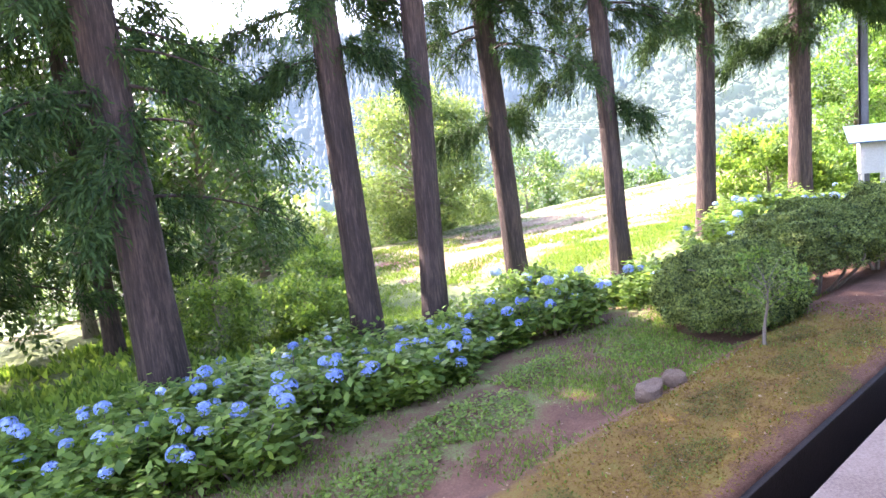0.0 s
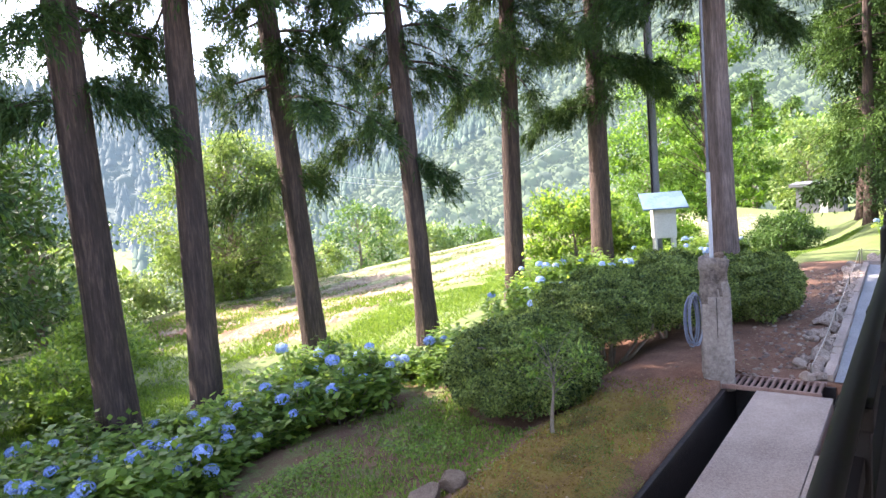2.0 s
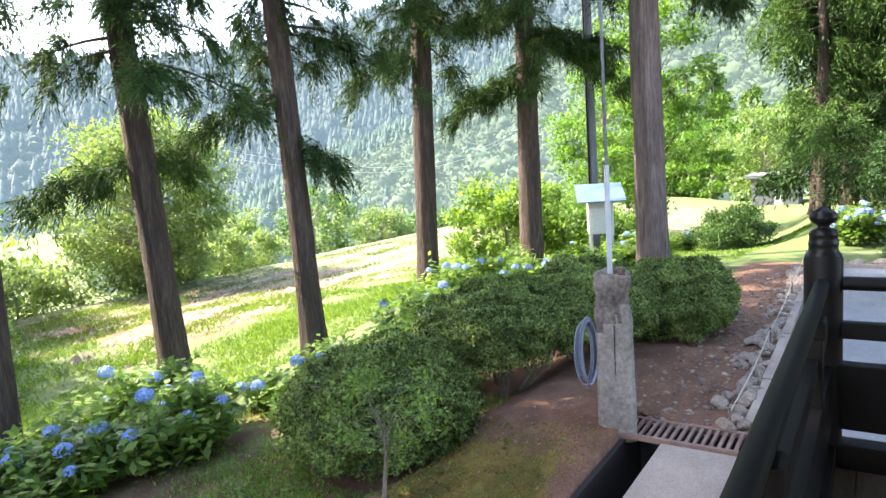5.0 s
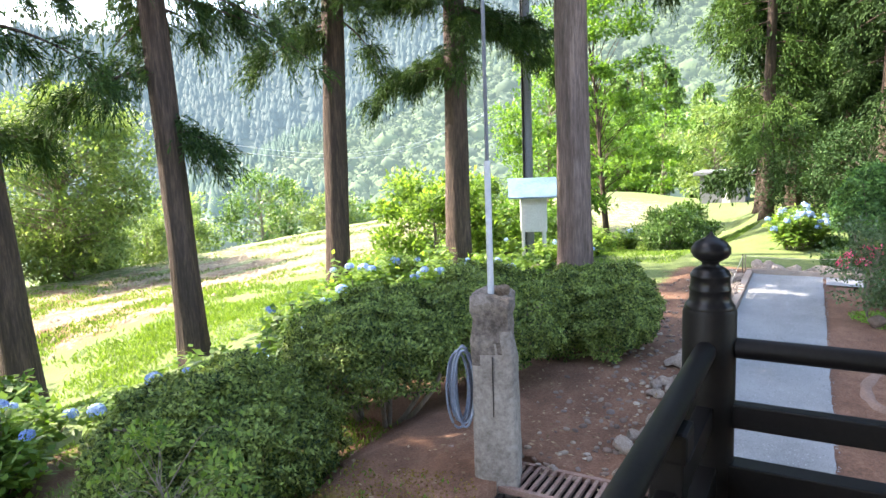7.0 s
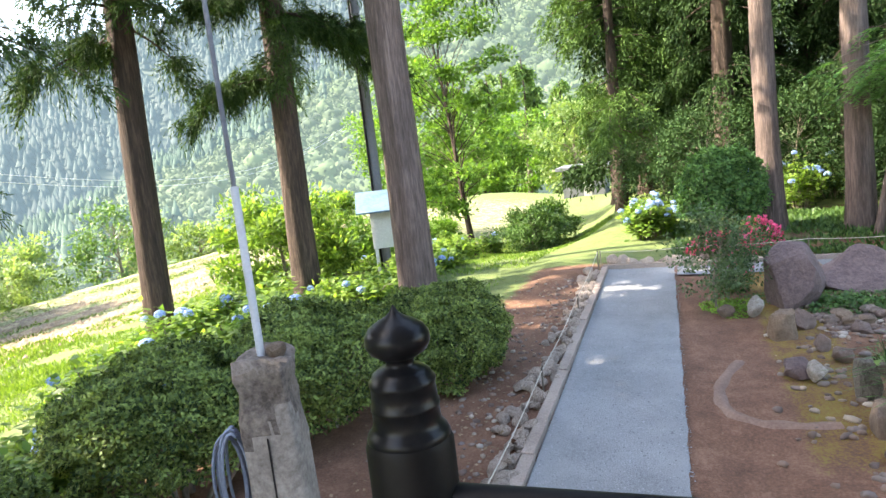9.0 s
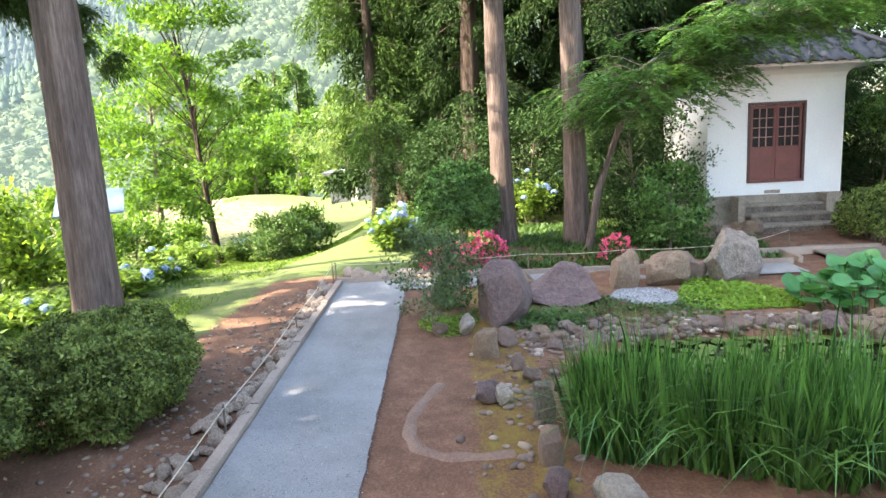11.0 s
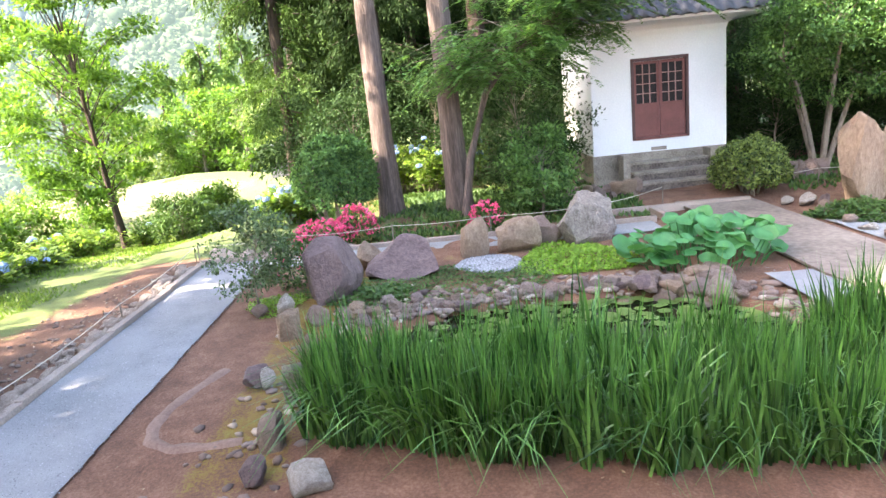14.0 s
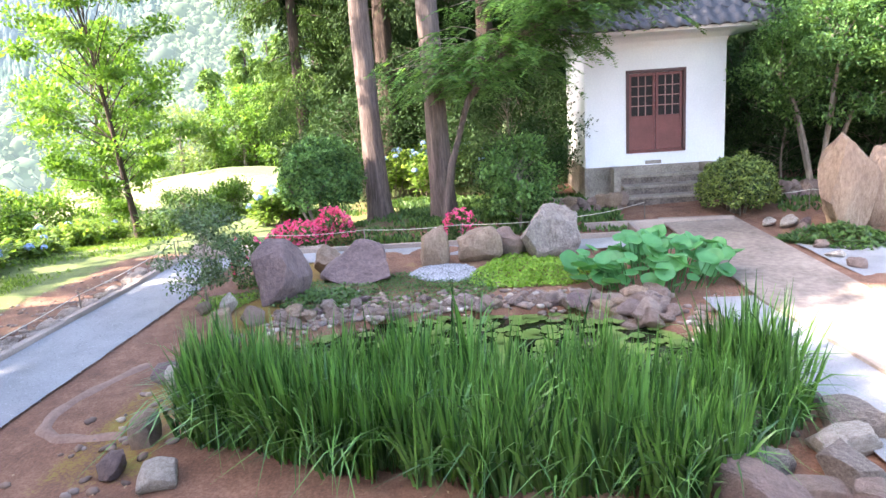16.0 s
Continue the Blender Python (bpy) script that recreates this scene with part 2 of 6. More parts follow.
def wob(p, scale=1.0, octaves=3):
    """Smooth noise in about -1 to 1 at points p (N, 3)."""
    p = np.asarray(p, float)
    out, amp = np.zeros(len(p)), 1.0
    for o in range(octaves):
        w = WAVES[o * 8:o * 8 + 8]
        out += amp * np.sin(p @ w.T * scale * 2 ** o + PHASES[o * 8:o * 8 + 8]).sum(1) / 4.0
        amp *= 0.5
    return out


def npmesh(name, v, f, mat, smooth=False):
    v, f = np.asarray(v, np.float32), np.asarray(f, np.int32)
    me = bpy.data.meshes.new(name)
    k = f.shape[1]
    me.vertices.add(len(v))
    me.vertices.foreach_set("co", v.ravel())
    me.loops.add(f.size)
    me.loops.foreach_set("vertex_index", f.ravel())
    me.polygons.add(len(f))
    me.polygons.foreach_set("loop_start", np.arange(0, f.size, k, dtype=np.int32))
    if smooth:
        me.polygons.foreach_set("use_smooth", np.ones(len(f), bool))
    me.update(calc_edges=True)
    me.materials.append(mat)
    return me


def put(name, me, parent=None, label="", category="", group="", kind="", m=None):
    ob = new(name, me)
    if m is not None:
        ob.matrix_basis = m
    if parent is not None:
        ob.parent = parent
    return tagged(ob, label, category, group, kind)


def thing(name, label, category, m=None, group="", kind=""):
    return put(name, None, None, label, category, group, kind, m)


def bm_mesh(name, bm, mat, smooth=False):
    me = bpy.data.meshes.new(name)
    bmesh.ops.recalc_face_normals(bm, faces=bm.faces)
    bm.to_mesh(me)
    bm.free()
    me.materials.append(mat)
    if smooth:
        me.polygons.foreach_set("use_smooth", np.ones(len(me.polygons), bool))
    return me


def part(name, bm, mat, parent, label="", smooth=False):
    return put(name, bm_mesh(name, bm, mat, smooth), parent, label)


def box(bm, x0, x1, y0, y1, z0, z1, bevel=0.0):
    r = bmesh.ops.create_cube(bm, size=1.0)
    vs = r["verts"]
    bmesh.ops.transform(bm, matrix=Matrix.Translation(((x0 + x1) / 2, (y0 + y1) / 2, (z0 + z1) / 2)) @ Matrix.Diagonal((x1 - x0, y1 - y0, z1 - z0, 1)), verts=vs)
    if bevel:
        es = list({e for v in vs for e in v.link_edges})
        bmesh.ops.bevel(bm, geom=es, offset=bevel, segments=2, affect="EDGES", profile=0.6)
    return bm


def box_mesh(name, mat, *a, bevel=0.0):
    return bm_mesh(name, box(bmesh.new(), *a, bevel=bevel), mat)


def tube_data(path, radii, n=10):
    """Rings along a path; returns points and quads."""
    path = np.asarray(path, float)
    radii = np.broadcast_to(radii, len(path))
    d = np.gradient(path, axis=0)
    d /= np.linalg.norm(d, axis=1)[:, None] + 1e-9
    ref = np.where(np.abs(d[:, 2:3]) > 0.9, np.array([[1.0, 0, 0]]), np.array([[0, 0, 1.0]]))
    u = np.cross(d, ref)
    u /= np.linalg.norm(u, axis=1)[:, None] + 1e-9
    w = np.cross(d, u)
    a = np.linspace(0, 2 * np.pi, n, endpoint=False)
    v = path[:, None] + radii[:, None, None] * (np.cos(a)[None, :, None] * u[:, None] + np.sin(a)[None, :, None] * w[:, None])
    i = np.arange(len(path) - 1)[:, None] * n
    j = np.arange(n)[None]
    j2 = (j + 1) % n
    f = np.stack([i + j, i + j2, i + n + j2, i + n + j], -1).reshape(-1, 4)
    return v.reshape(-1, 3), f


def join(pieces):
    vs, fs, o = [], [], 0
    for v, f in pieces:
        vs.append(v)
        fs.append(f + o)
        o += len(v)
    return np.concatenate(vs), np.concatenate(fs)


def tube(name, path, radii, mat, n=10):
    v, f = tube_data(path, radii, n)
    return npmesh(name, v, f, mat, True)


def turned(name, profile, mat, n=32):
    """A turned piece: (radius, height) from the bottom up."""
    p = np.array(profile)
    a = np.linspace(0, 2 * np.pi, n, endpoint=False)
    v = np.stack([p[:, :1] * np.cos(a), p[:, :1] * np.sin(a), np.repeat(p[:, 1:], n, 1)], -1).reshape(-1, 3)
    i = np.arange(len(p) - 1)[:, None] * n
    j = np.arange(n)[None]
    j2 = (j + 1) % n
    f = np.stack([i + j, i + j2, i + n + j2, i + n + j], -1).reshape(-1, 4)
    me = npmesh(name, v, f, mat, True)
    return me


def unit(v):
    return v / (np.linalg.norm(v, axis=-1, keepdims=True) + 1e-9)


def leaf_data(p, d, size, width, r, flat=None):
    """Rhombic leaves from points p along directions d."""
    n = len(p)
    d = unit(d)
    s = r.normal(size=(n, 3)) if flat is None else np.cross(d, flat) + 0.25 * r.normal(size=(n, 3))
    s = unit(s - (s * d).sum(1, keepdims=True) * d)
    L = (size * r.uniform(0.65, 1.35, n))[:, None]
    W = (width * r.uniform(0.7, 1.3, n))[:, None]
    v = np.stack([p, p + d * L * 0.5 + s * W * 0.5, p + d * L, p + d * L * 0.5 - s * W * 0.5], 1).reshape(-1, 3)
    return v, np.arange(n * 4).reshape(-1, 4)


def sphere_points(n, r):
    return unit(r.normal(size=(n, 3)))


# ---- the ground ----
def sstep(a, b, x):
    t = np.clip((x - a) / (b - a), 0, 1)
    return t * t * (3 - 2 * t)


def pond(x, y):
    """Below 1 inside the pond."""
    return ((x - 12.35) / 1.35) ** 2 + ((y + 3.9) / 2.15) ** 2 + 0.12 * np.sin(3 * x + y) + 0.1 * np.sin(2.3 * y - x)


def height(x, y):
    x, y = np.asarray(x, float), np.asarray(y, float)
    z = -0.22 * sstep(3.0, 3.6, y) * (1 - sstep(9, 13, x)) - 0.10 * np.clip(y - 5.0, 0, 12) - 0.02 * np.clip(y - 17, 0, 4)
    z = z - 0.30 * np.clip(y - 21.5, 0, 14) - 0.12 * np.clip(y - 35.5, 0, 60) - 0.12 * np.clip(x - 47, 0, 60) * sstep(2, 6, y)
    z = z - 0.9 * sstep(17.5, 26, x) * sstep(1.0, 3.5, y) * (1 - sstep(6, 12, y))
    z = z + 0.12 * sstep(18.0, 18.6, x) * sstep(-1.0, -2.2, y)
    z = z - 0.35 * (1 - sstep(0.8, 1.1, pond(x, y)))
    z = z - 0.22 * sstep(7.5, 8.5, y) * (1 - sstep(10.5, 16, y)) * (1 - sstep(9.5, 12.5, x))
    # earth banked up round the old pillar
    z = z + 0.10 * np.exp(-((x - 8.7) / 0.7) ** 2 - ((y - 2.15) / 0.45) ** 2)
    p = np.stack([x.ravel(), y.ravel(), 0 * x.ravel()], 1)
    lumps = (wob(p, 0.9) * 0.035 + wob(p, 5.0) * 0.008).reshape(x.shape)
    flat = sstep(2.0, 2.5, y) + sstep(-0.1, -0.5, y) * sstep(9, 10, x)
    return z + lumps * np.clip(flat, 0, 1)


def spaced(lo, hi, step, far):
    inner = np.arange(lo, hi + step / 2, step)
    grow = step * np.cumsum(1.28 ** np.arange(1, 40))
    return np.concatenate([(lo - grow[lo - grow > -far])[::-1], inner, (hi + grow)[hi + grow < far]])


def ground_sheet():
    xs, ys = spaced(-3, 30, 0.19, 3000), spaced(-12, 18, 0.19, 3000)
    xs, ys = np.sort(np.append(xs, [8.86, 8.9])), np.sort(np.append(ys, [0.79, 1.912, 1.925]))
    X, Y = np.meshgrid(xs, ys, indexing="ij")
    Zs = height(X, Y)
    # the drain and the apron lie in the ground
    Zs = np.where((Y > 0.8) & (Y < 1.92) & (X < 8.88), np.minimum(Zs, -0.8), Zs)
    v = np.stack([X, Y, Zs], -1).reshape(-1, 3)
    ny = len(ys)
    i, j = np.meshgrid(np.arange(len(xs) - 1), np.arange(ny - 1), indexing="ij")
    a = (i * ny + j).ravel()
    f = np.stack([a, a + ny, a + ny + 1, a + 1], 1)
    me = npmesh("ground", v, f, GROUND, True)
    x, y = v[:, 0], v[:, 1]
    lawn = 0.46 * sstep(3.3, 4.2, y) * (1 - sstep(9.5, 12, x)) + 0.9 * sstep(6.0, 7.5, y) + 0.9 * sstep(1.9, 2.8, y) * sstep(12.5, 15, x) + 0.8 * sstep(17.3, 18.0, x) * sstep(-0.9, -0.2, y)
    lawn = lawn + sstep(17, 19, x) * (sstep(0, -1, y) - sstep(-4.5, -6, y)) * 0.5 + sstep(22.5, 24.5, x)
    bands = 0.5 + 0.5 * np.sin(3.1 * y - 0.25 * x + 1.2 * np.sin(0.4 * x))
    tilled = sstep(10.8, 12.2, y) * (1 - sstep(19.4, 20.4, y)) * sstep(9.5, 12.5, x) * (1 - sstep(42, 46, x))
    edge = sstep(19.4, 20.4, y) * (1 - sstep(22, 23, y)) * (1 - sstep(42, 46, x))
    tilled = tilled * (0.85 + 0.3 * bands)
    straw = np.maximum(np.maximum(0.48 * tilled, 0.50 * edge), sstep(26, 29, x) * sstep(5.0, 7.0, y) * (1 - sstep(40, 48, x)) * (1 - sstep(13, 17, y)) * 0.5)
    wavy = y + 0.14 * wob(np.stack([x, y, 0 * x], 1), 1.9)
    moss = 0.85 * sstep(1.9, 2.2, y) * (1 - sstep(3.15, 3.6, wavy)) * (1 - sstep(7.3, 8.6, x)) + 0.55 * sstep(9.8, 10.6, x) * sstep(-1.9, -1.5, y) * sstep(-0.7, -1.0, y)
    moss = moss + 0.35 * sstep(13.4, 13.8, x) * (1 - sstep(16.0, 16.5, x)) * sstep(-1.0, -1.4, y) * sstep(-6, -5, y)
    for key, val in (("grass", np.clip(lawn * (1 - 0.85 * np.clip(tilled, 0, 1)), 0, 1)), ("moss", np.clip(moss, 0, 1)), ("straw", np.clip(straw, 0, 1))):
        me.attributes.new(key, "FLOAT", "POINT").data.foreach_set("value", val.astype(np.float32))
    return put("ground", me, None, "red earth with moss, patchy lawn and sunlit field", "ground", kind="structure")


ground_sheet()


def gz(x, y):
    return float(height(np.array([float(x)]), np.array([float(y)]))[0])


def path_shift(x):
    """The path runs slightly askew to the veranda."""
    return -0.14 + 0.017 * (x - 9.0)


def sheet(name, mat, xs, ys, z, label, cat, grow=0.0, askew=False):
    X, Y = np.meshgrid(xs, ys, indexing="ij")
    p = np.stack([X, Y, 0 * X], -1).reshape(-1, 3)
    v = p.copy()
    v[:, 2] = z + grow * wob(p, 3.0)
    if askew:
        # ragged edges, where gravel has spread over the earth
        rag = np.isclose(p[:, 1], ys[0]) * 0.009 * wob(p * 16, 1.0)
        v[:, 1] += path_shift(v[:, 0]) + rag
    ny = len(ys)
    i, j = np.meshgrid(np.arange(len(xs) - 1), np.arange(ny - 1), indexing="ij")
    a = (i * ny + j).ravel()
    return put(name, npmesh(name, v, np.stack([a, a + ny, a + ny + 1, a + 1], 1), mat, True), None, label, cat, kind="structure")


# ---- building behind the walker: deck, wall, eave ----
def deck_and_wall():
    floor = put("deck_floor", box_mesh("deck_floor", DECK, -4.0, 6.95, -1.7, 0.45, 0.70, 0.80), None, "worn dark wooden veranda deck", "deck", kind="structure")
    put("deck_floor_east", box_mesh("deck_floor_east", DECK, 5.2, 6.95, -9.0, -1.705, 0.70, 0.80), None, "worn dark wooden veranda deck", "deck", kind="structure")
    for y in np.arange(-1.62, 0.42, 0.15):
        bm = box(bmesh.new(), -4.0, 6.95, y, y + 0.143, 0.802, 0.83, 0.004)
        part("board", bm, DECK, floor)
    put("wall_south", box_mesh("wall_south", PLASTER, -4.0, 5.0, -1.9, -1.7, 0.0, 3.6), None, "white plastered temple wall behind the deck", "wall", kind="structure")
    put("wall_east", box_mesh("wall_east", PLASTER, 5.0, 5.2, -9.0, -1.7, 0.0, 3.6), None, "white plastered temple wall behind the deck", "wall", kind="structure")
    put("eave", box_mesh("eave", DECK, -4.0, 7.2, -9.0, 0.5, 3.75, 3.9), None, "dark wooden eave over the deck", "eave", kind="structure")


deck_and_wall()


def railing():
    """Black railing that turns a corner at a newel with a bulb-shaped cap."""
    NX, NY = 6.75, 0.32
    fence = thing("railing", "black lacquered veranda railing with round top rail", "railing")
    newel = put("newel_post", tube("newel_post", [(NX, NY, 0.83), (NX, NY, 0.9), (NX, NY, 1.5), (NX, NY, 1.828), (NX, NY, 1.84)], [0.082, 0.082, 0.082, 0.082, 0.077], BLACK, 28), fence)
    put("cap", turned("cap", [(0.075, 1.835), (0.0779, 1.8429), (0.0738, 1.8531), (0.0666, 1.861), (0.063, 1.8704), (0.0621, 1.894), (0.0639, 1.8979), (0.0639, 1.9042), (0.0612, 1.9081), (0.0594, 1.9372), (0.0612, 1.9412), (0.0612, 1.949), (0.0558, 1.9538), (0.054, 1.9608), (0.0423, 1.9695), (0.027, 1.975), (0.025, 1.9854), (0.036, 1.9924), (0.052, 2.0028), (0.06, 2.0175), (0.059, 2.0332), (0.05, 2.0471), (0.034, 2.0575), (0.018, 2.0653), (0.008, 2.074), (0.003, 2.0835), (0.0005, 2.087)], BRONZE), newel, "black bronze bulb cap with rings")
    for a in (bpy.data.objects["cap"],):
        a.location = (NX, NY, 0)
    for along_x in (True, False):
        far = -4.0 if along_x else -9.0
        s = NX if along_x else NY
        def seg(c0, c1, w, z0, z1, bev=0.006):
            if along_x:
                return box(bmesh.new(), c0, c1, NY - w, NY + w, z0, z1, bev)
            return box(bmesh.new(), NX - w, NX + w, c0, c1, z0, z1, bev)
        path = [(far, NY, 1.715), (0, NY, 1.715), (NX - 0.08, NY, 1.715)] if along_x else [(NX, NY - 0.08, 1.715), (NX, -4, 1.715), (NX, far, 1.715)]
        put("top_rail", tube("top_rail", path, 0.033, BLACK, 16), fence)
        part("middle_rail", seg(far, s - 0.07, 0.025, 1.455, 1.535), BLACK, fence)
        part("bottom_rail", seg(far, s - 0.07, 0.04, 1.02, 1.335), BLACK, fence, "broad black bottom board")
        part("ground_beam", seg(far, s - 0.07, 0.06, 0.832, 0.95), BLACK, fence)
        c = s - 0.62
        while c > far:
            part("post", seg(c - 0.04, c + 0.04, 0.04, 0.952, 1.63), BLACK, fence)
            part("bracket", seg(c - 0.055, c + 0.055, 0.05, 1.61, 1.688, 0.012), BLACK, fence)
            c -= 1.35


railing()


# ---- paths and kerbs ----
def paved():
    a = put("apron", box_mesh("apron", CONCRETE, -4.0, 8.44, 0.88, 1.57, -0.78, 0.01, bevel=0.01), None, "worn concrete apron along the veranda", "pavement", kind="structure")
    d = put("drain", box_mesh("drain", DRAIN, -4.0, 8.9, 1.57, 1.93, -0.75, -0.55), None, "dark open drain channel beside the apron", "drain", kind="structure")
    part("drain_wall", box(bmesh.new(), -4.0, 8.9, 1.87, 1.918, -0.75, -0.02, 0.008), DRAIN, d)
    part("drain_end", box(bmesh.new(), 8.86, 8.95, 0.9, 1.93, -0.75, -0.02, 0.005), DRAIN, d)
    put("apron_inner", box_mesh("apron_inner", CONCRETE, -4.0, 7.0, 0.46, 0.877, -0.78, 0.006, bevel=0.008), None, "worn concrete apron under the deck edge", "pavement", kind="structure")
    sheet("gravel_path_start", GRAVEL, np.linspace(7.02, 8.95, 30), np.linspace(0.0, 0.876, 14), 0.02, "blue-grey crushed gravel path", "path", 0.006, True)
    g = thing("drain_grate", "rusty iron bar grate over the drain", "drain grate")
    part("frame", box(box(bmesh.new(), 8.45, 8.49, 0.98, 1.93, -0.01, 0.035, 0.004), 8.83, 8.87, 0.98, 1.93, -0.01, 0.035, 0.004), RUST, g)
    y = 1.0
    while y < 1.90:
        part("bar", box(bmesh.new(), 8.488, 8.832, y, y + 0.028, 0.0, 0.03, 0.004), RUST, g)
        y += 0.062
    sheet("gravel_path", GRAVEL, np.linspace(8.953, 17.1, 220), np.linspace(0.0, 1.06, 16), 0.02, "blue-grey crushed gravel path", "path", 0.006, True)
    sheet("gravel_path_cross", GRAVEL, np.linspace(16.4, 17.1, 10), np.linspace(-6.2, -0.05, 60), 0.02, "blue-grey crushed gravel path", "path", 0.006)
    k = thing("kerb", "pale concrete kerb along the gravel path", "kerb", kind="structure")
    x = 9.0
    while x < 17.1:
        o = path_shift(x + 0.3)
        part("kerb_stone", box(bmesh.new(), x, min(x + 0.595, 17.2), 1.07 + o, 1.17 + o, -0.1, 0.072 + 0.006 * math.sin(x * 7), 0.01), CONCRETE, k)
        x += 0.6


paved()


# ---- rocks ----
def rock_mesh(name, mat, r, rough=0.22, sub=3, squash=0.0):
    bm = bmesh.new()
    bmesh.ops.create_icosphere(bm, subdivisions=sub, radius=1.0)
    o = r.uniform(-50, 50, 3)
    cuts = [(unit(r.normal(size=3)), r.uniform(0.5, 0.88)) for _ in range(13)]
    p = np.array([v.co[:] for v in bm.verts])
    for n, d in cuts:
        over = p @ n - d
        p = p - np.clip(over, 0, None)[:, None] * n * 0.97
    p = p * (1 + rough * 0.5 * wob(p + o, 1.3)[:, None] + rough * 0.3 * wob(p + o, 5.0)[:, None])
    for v, c in zip(bm.verts, p):
        v.co = c
    me = bm_mesh(name, bm, mat, True)
    me.set_sharp_from_angle(angle=radians(30))
    return me


ROCKS = [rock_mesh("stone", m, np.random.default_rng(100 + i), 0.25, 3) for i, m in enumerate((STONE, STONE, STONE, STONE, PALE_STONE, STONE, TAN_STONE, PURPLE_STONE))]

def block_mesh(name, mat, seed, rough=0.10):
    """A squared stone: chipped corners, uneven faces."""
    r = np.random.default_rng(seed)
    bm = bmesh.new()
    bmesh.ops.create_cube(bm, size=2.0)
    bmesh.ops.subdivide_edges(bm, edges=bm.edges, cuts=5, use_grid_fill=True)
    p = np.array([v.co[:] for v in bm.verts])
    p = p * (1 - 0.10 * np.clip(np.abs(p).sum(1, keepdims=True) - 2.0, 0, 1))
    for _ in range(9):
        n = unit(r.normal(size=3))
        over = p @ n - r.uniform(0.95, 1.3)
        p = p - np.clip(over, 0, None)[:, None] * n
    o = r.uniform(-40, 40, 3)
    p = p * (1 + rough * 0.6 * wob(p + o, 1.2)[:, None]) + rough * 0.35 * np.stack([wob(p * 3 + o + k * 7, 1.0) for k in range(3)], 1)
    for v, c in zip(bm.verts, p):
        v.co = c
    me = bm_mesh(name, bm, mat, True)
    me.set_sharp_from_angle(angle=radians(28))
    return me


BROWN_ROCKS = ROCKS[:4] + ROCKS[5:]
ROCKS += [block_mesh("stone", m, 160 + i) for i, m in enumerate((MOTTLED, TAN_STONE, PALE_STONE, STONE))]

RUBBLE = surface("pale broken rubble", (0.30, 0.225, 0.18), (0.56, 0.46, 0.38), 3, 14, 0.9, 1.0, 0.05, coord="Object")
KERB_ROCKS = [rock_mesh("stone", RUBBLE, np.random.default_rng(140 + i), 0.16, 2) for i in range(7)]
for me in KERB_ROCKS:
    me.polygons.foreach_set("use_smooth", np.zeros(len(me.polygons), bool))


def rock(name, x, y, z, sx, sy, sz, rz, mesh, label, group=""):
    ob = put(name, mesh, None, label, "rock", group)
    ob.matrix_basis = pose(x, y, z, 0, 0, rz) @ Matrix.Diagonal((sx, sy, sz, 1))
    return ob


def big_rock(x, y, sx, sy, sz, rz, mat, seed, label, rough=0.22, lift=0.55):
    me = rock_mesh("boulder", mat, np.random.default_rng(seed), rough, 4)
    return rock("boulder", x, y, gz(x, y) + sz * lift, sx, sy, sz, rz, me, label)


big_rock(14.45, -1.40, 0.36, 0.45, 0.55, 10, PURPLE_STONE, 11, "large purple-brown boulder with a flat face", 0.16, 0.38)
big_rock(15.35, -2.28, 0.45, 0.56, 0.44, -8, PURPLE_STONE, 12, "long low purple-brown boulder by the pond", 0.16, 0.22)
big_rock(15.7, -1.75, 0.25, 0.25, 0.27, 0, TAN_STONE, 13, "small rounded brown boulder between larger ones")
big_rock(15.95, -3.24, 0.22, 0.25, 0.44, 0, TAN_STONE, 14, "upright tan standing stone by the gravel patch")
big_rock(16.05, -3.85, 0.34, 0.34, 0.34, 20, TAN_STONE, 15, "tan rounded boulder beside the standing stone")
big_rock(16.4, -4.28, 0.3, 0.36, 0.26, 20, STONE, 16, "low brown boulder beside the tall grey one")
big_rock(16.3, -4.95, 0.45, 0.5, 0.62, 30, MOTTLED, 23, "tall mottled grey pointed boulder", 0.3, 0.45)
big_rock(16.6, -9.3, 0.42, 0.46, 1.05, 0, TAN_STONE, 18, "tall tan standing stone by the path", 0.2, 0.7)
big_rock(17.0, -10.1, 0.5, 0.45, 0.95, 0, TAN_STONE, 19, "broad tan standing stone among shrubs", 0.2, 0.6)


# ---- cedars ----
TWIGS = 15


def trunk_mesh(h, r0, r, lean=(0, 0), flare=1.35, n=20):
    t = np.linspace(0, 1, 26) ** 1.3
    z = t * h
    path = np.stack([lean[0] * z + 0.05 * np.sin(z * 0.7 + r.uniform(0, 6)) * t, lean[1] * z + 0.05 * np.sin(z * 0.6 + r.uniform(0, 6)) * t, z - 0.15], 1)
    rad = r0 * (1 - 0.75 * t) * (1 + (flare - 1) * np.exp(-z / 0.35))
    v, f = tube_data(path, rad, n)
    c = np.repeat(path, n, 0)
    a = np.tile(np.arange(n), len(path))
    q = v.copy()
    q[:, 2] *= 0.15
    ridge = 1 + 0.05 * wob(q * 9, 1.0, 2) + 0.035 * np.sin(a * 2.1 + z.repeat(n) * 0.4)
    return c + (v - c) * (1 + (ridge - 1) * 1.5)[:, None], f, path, rad


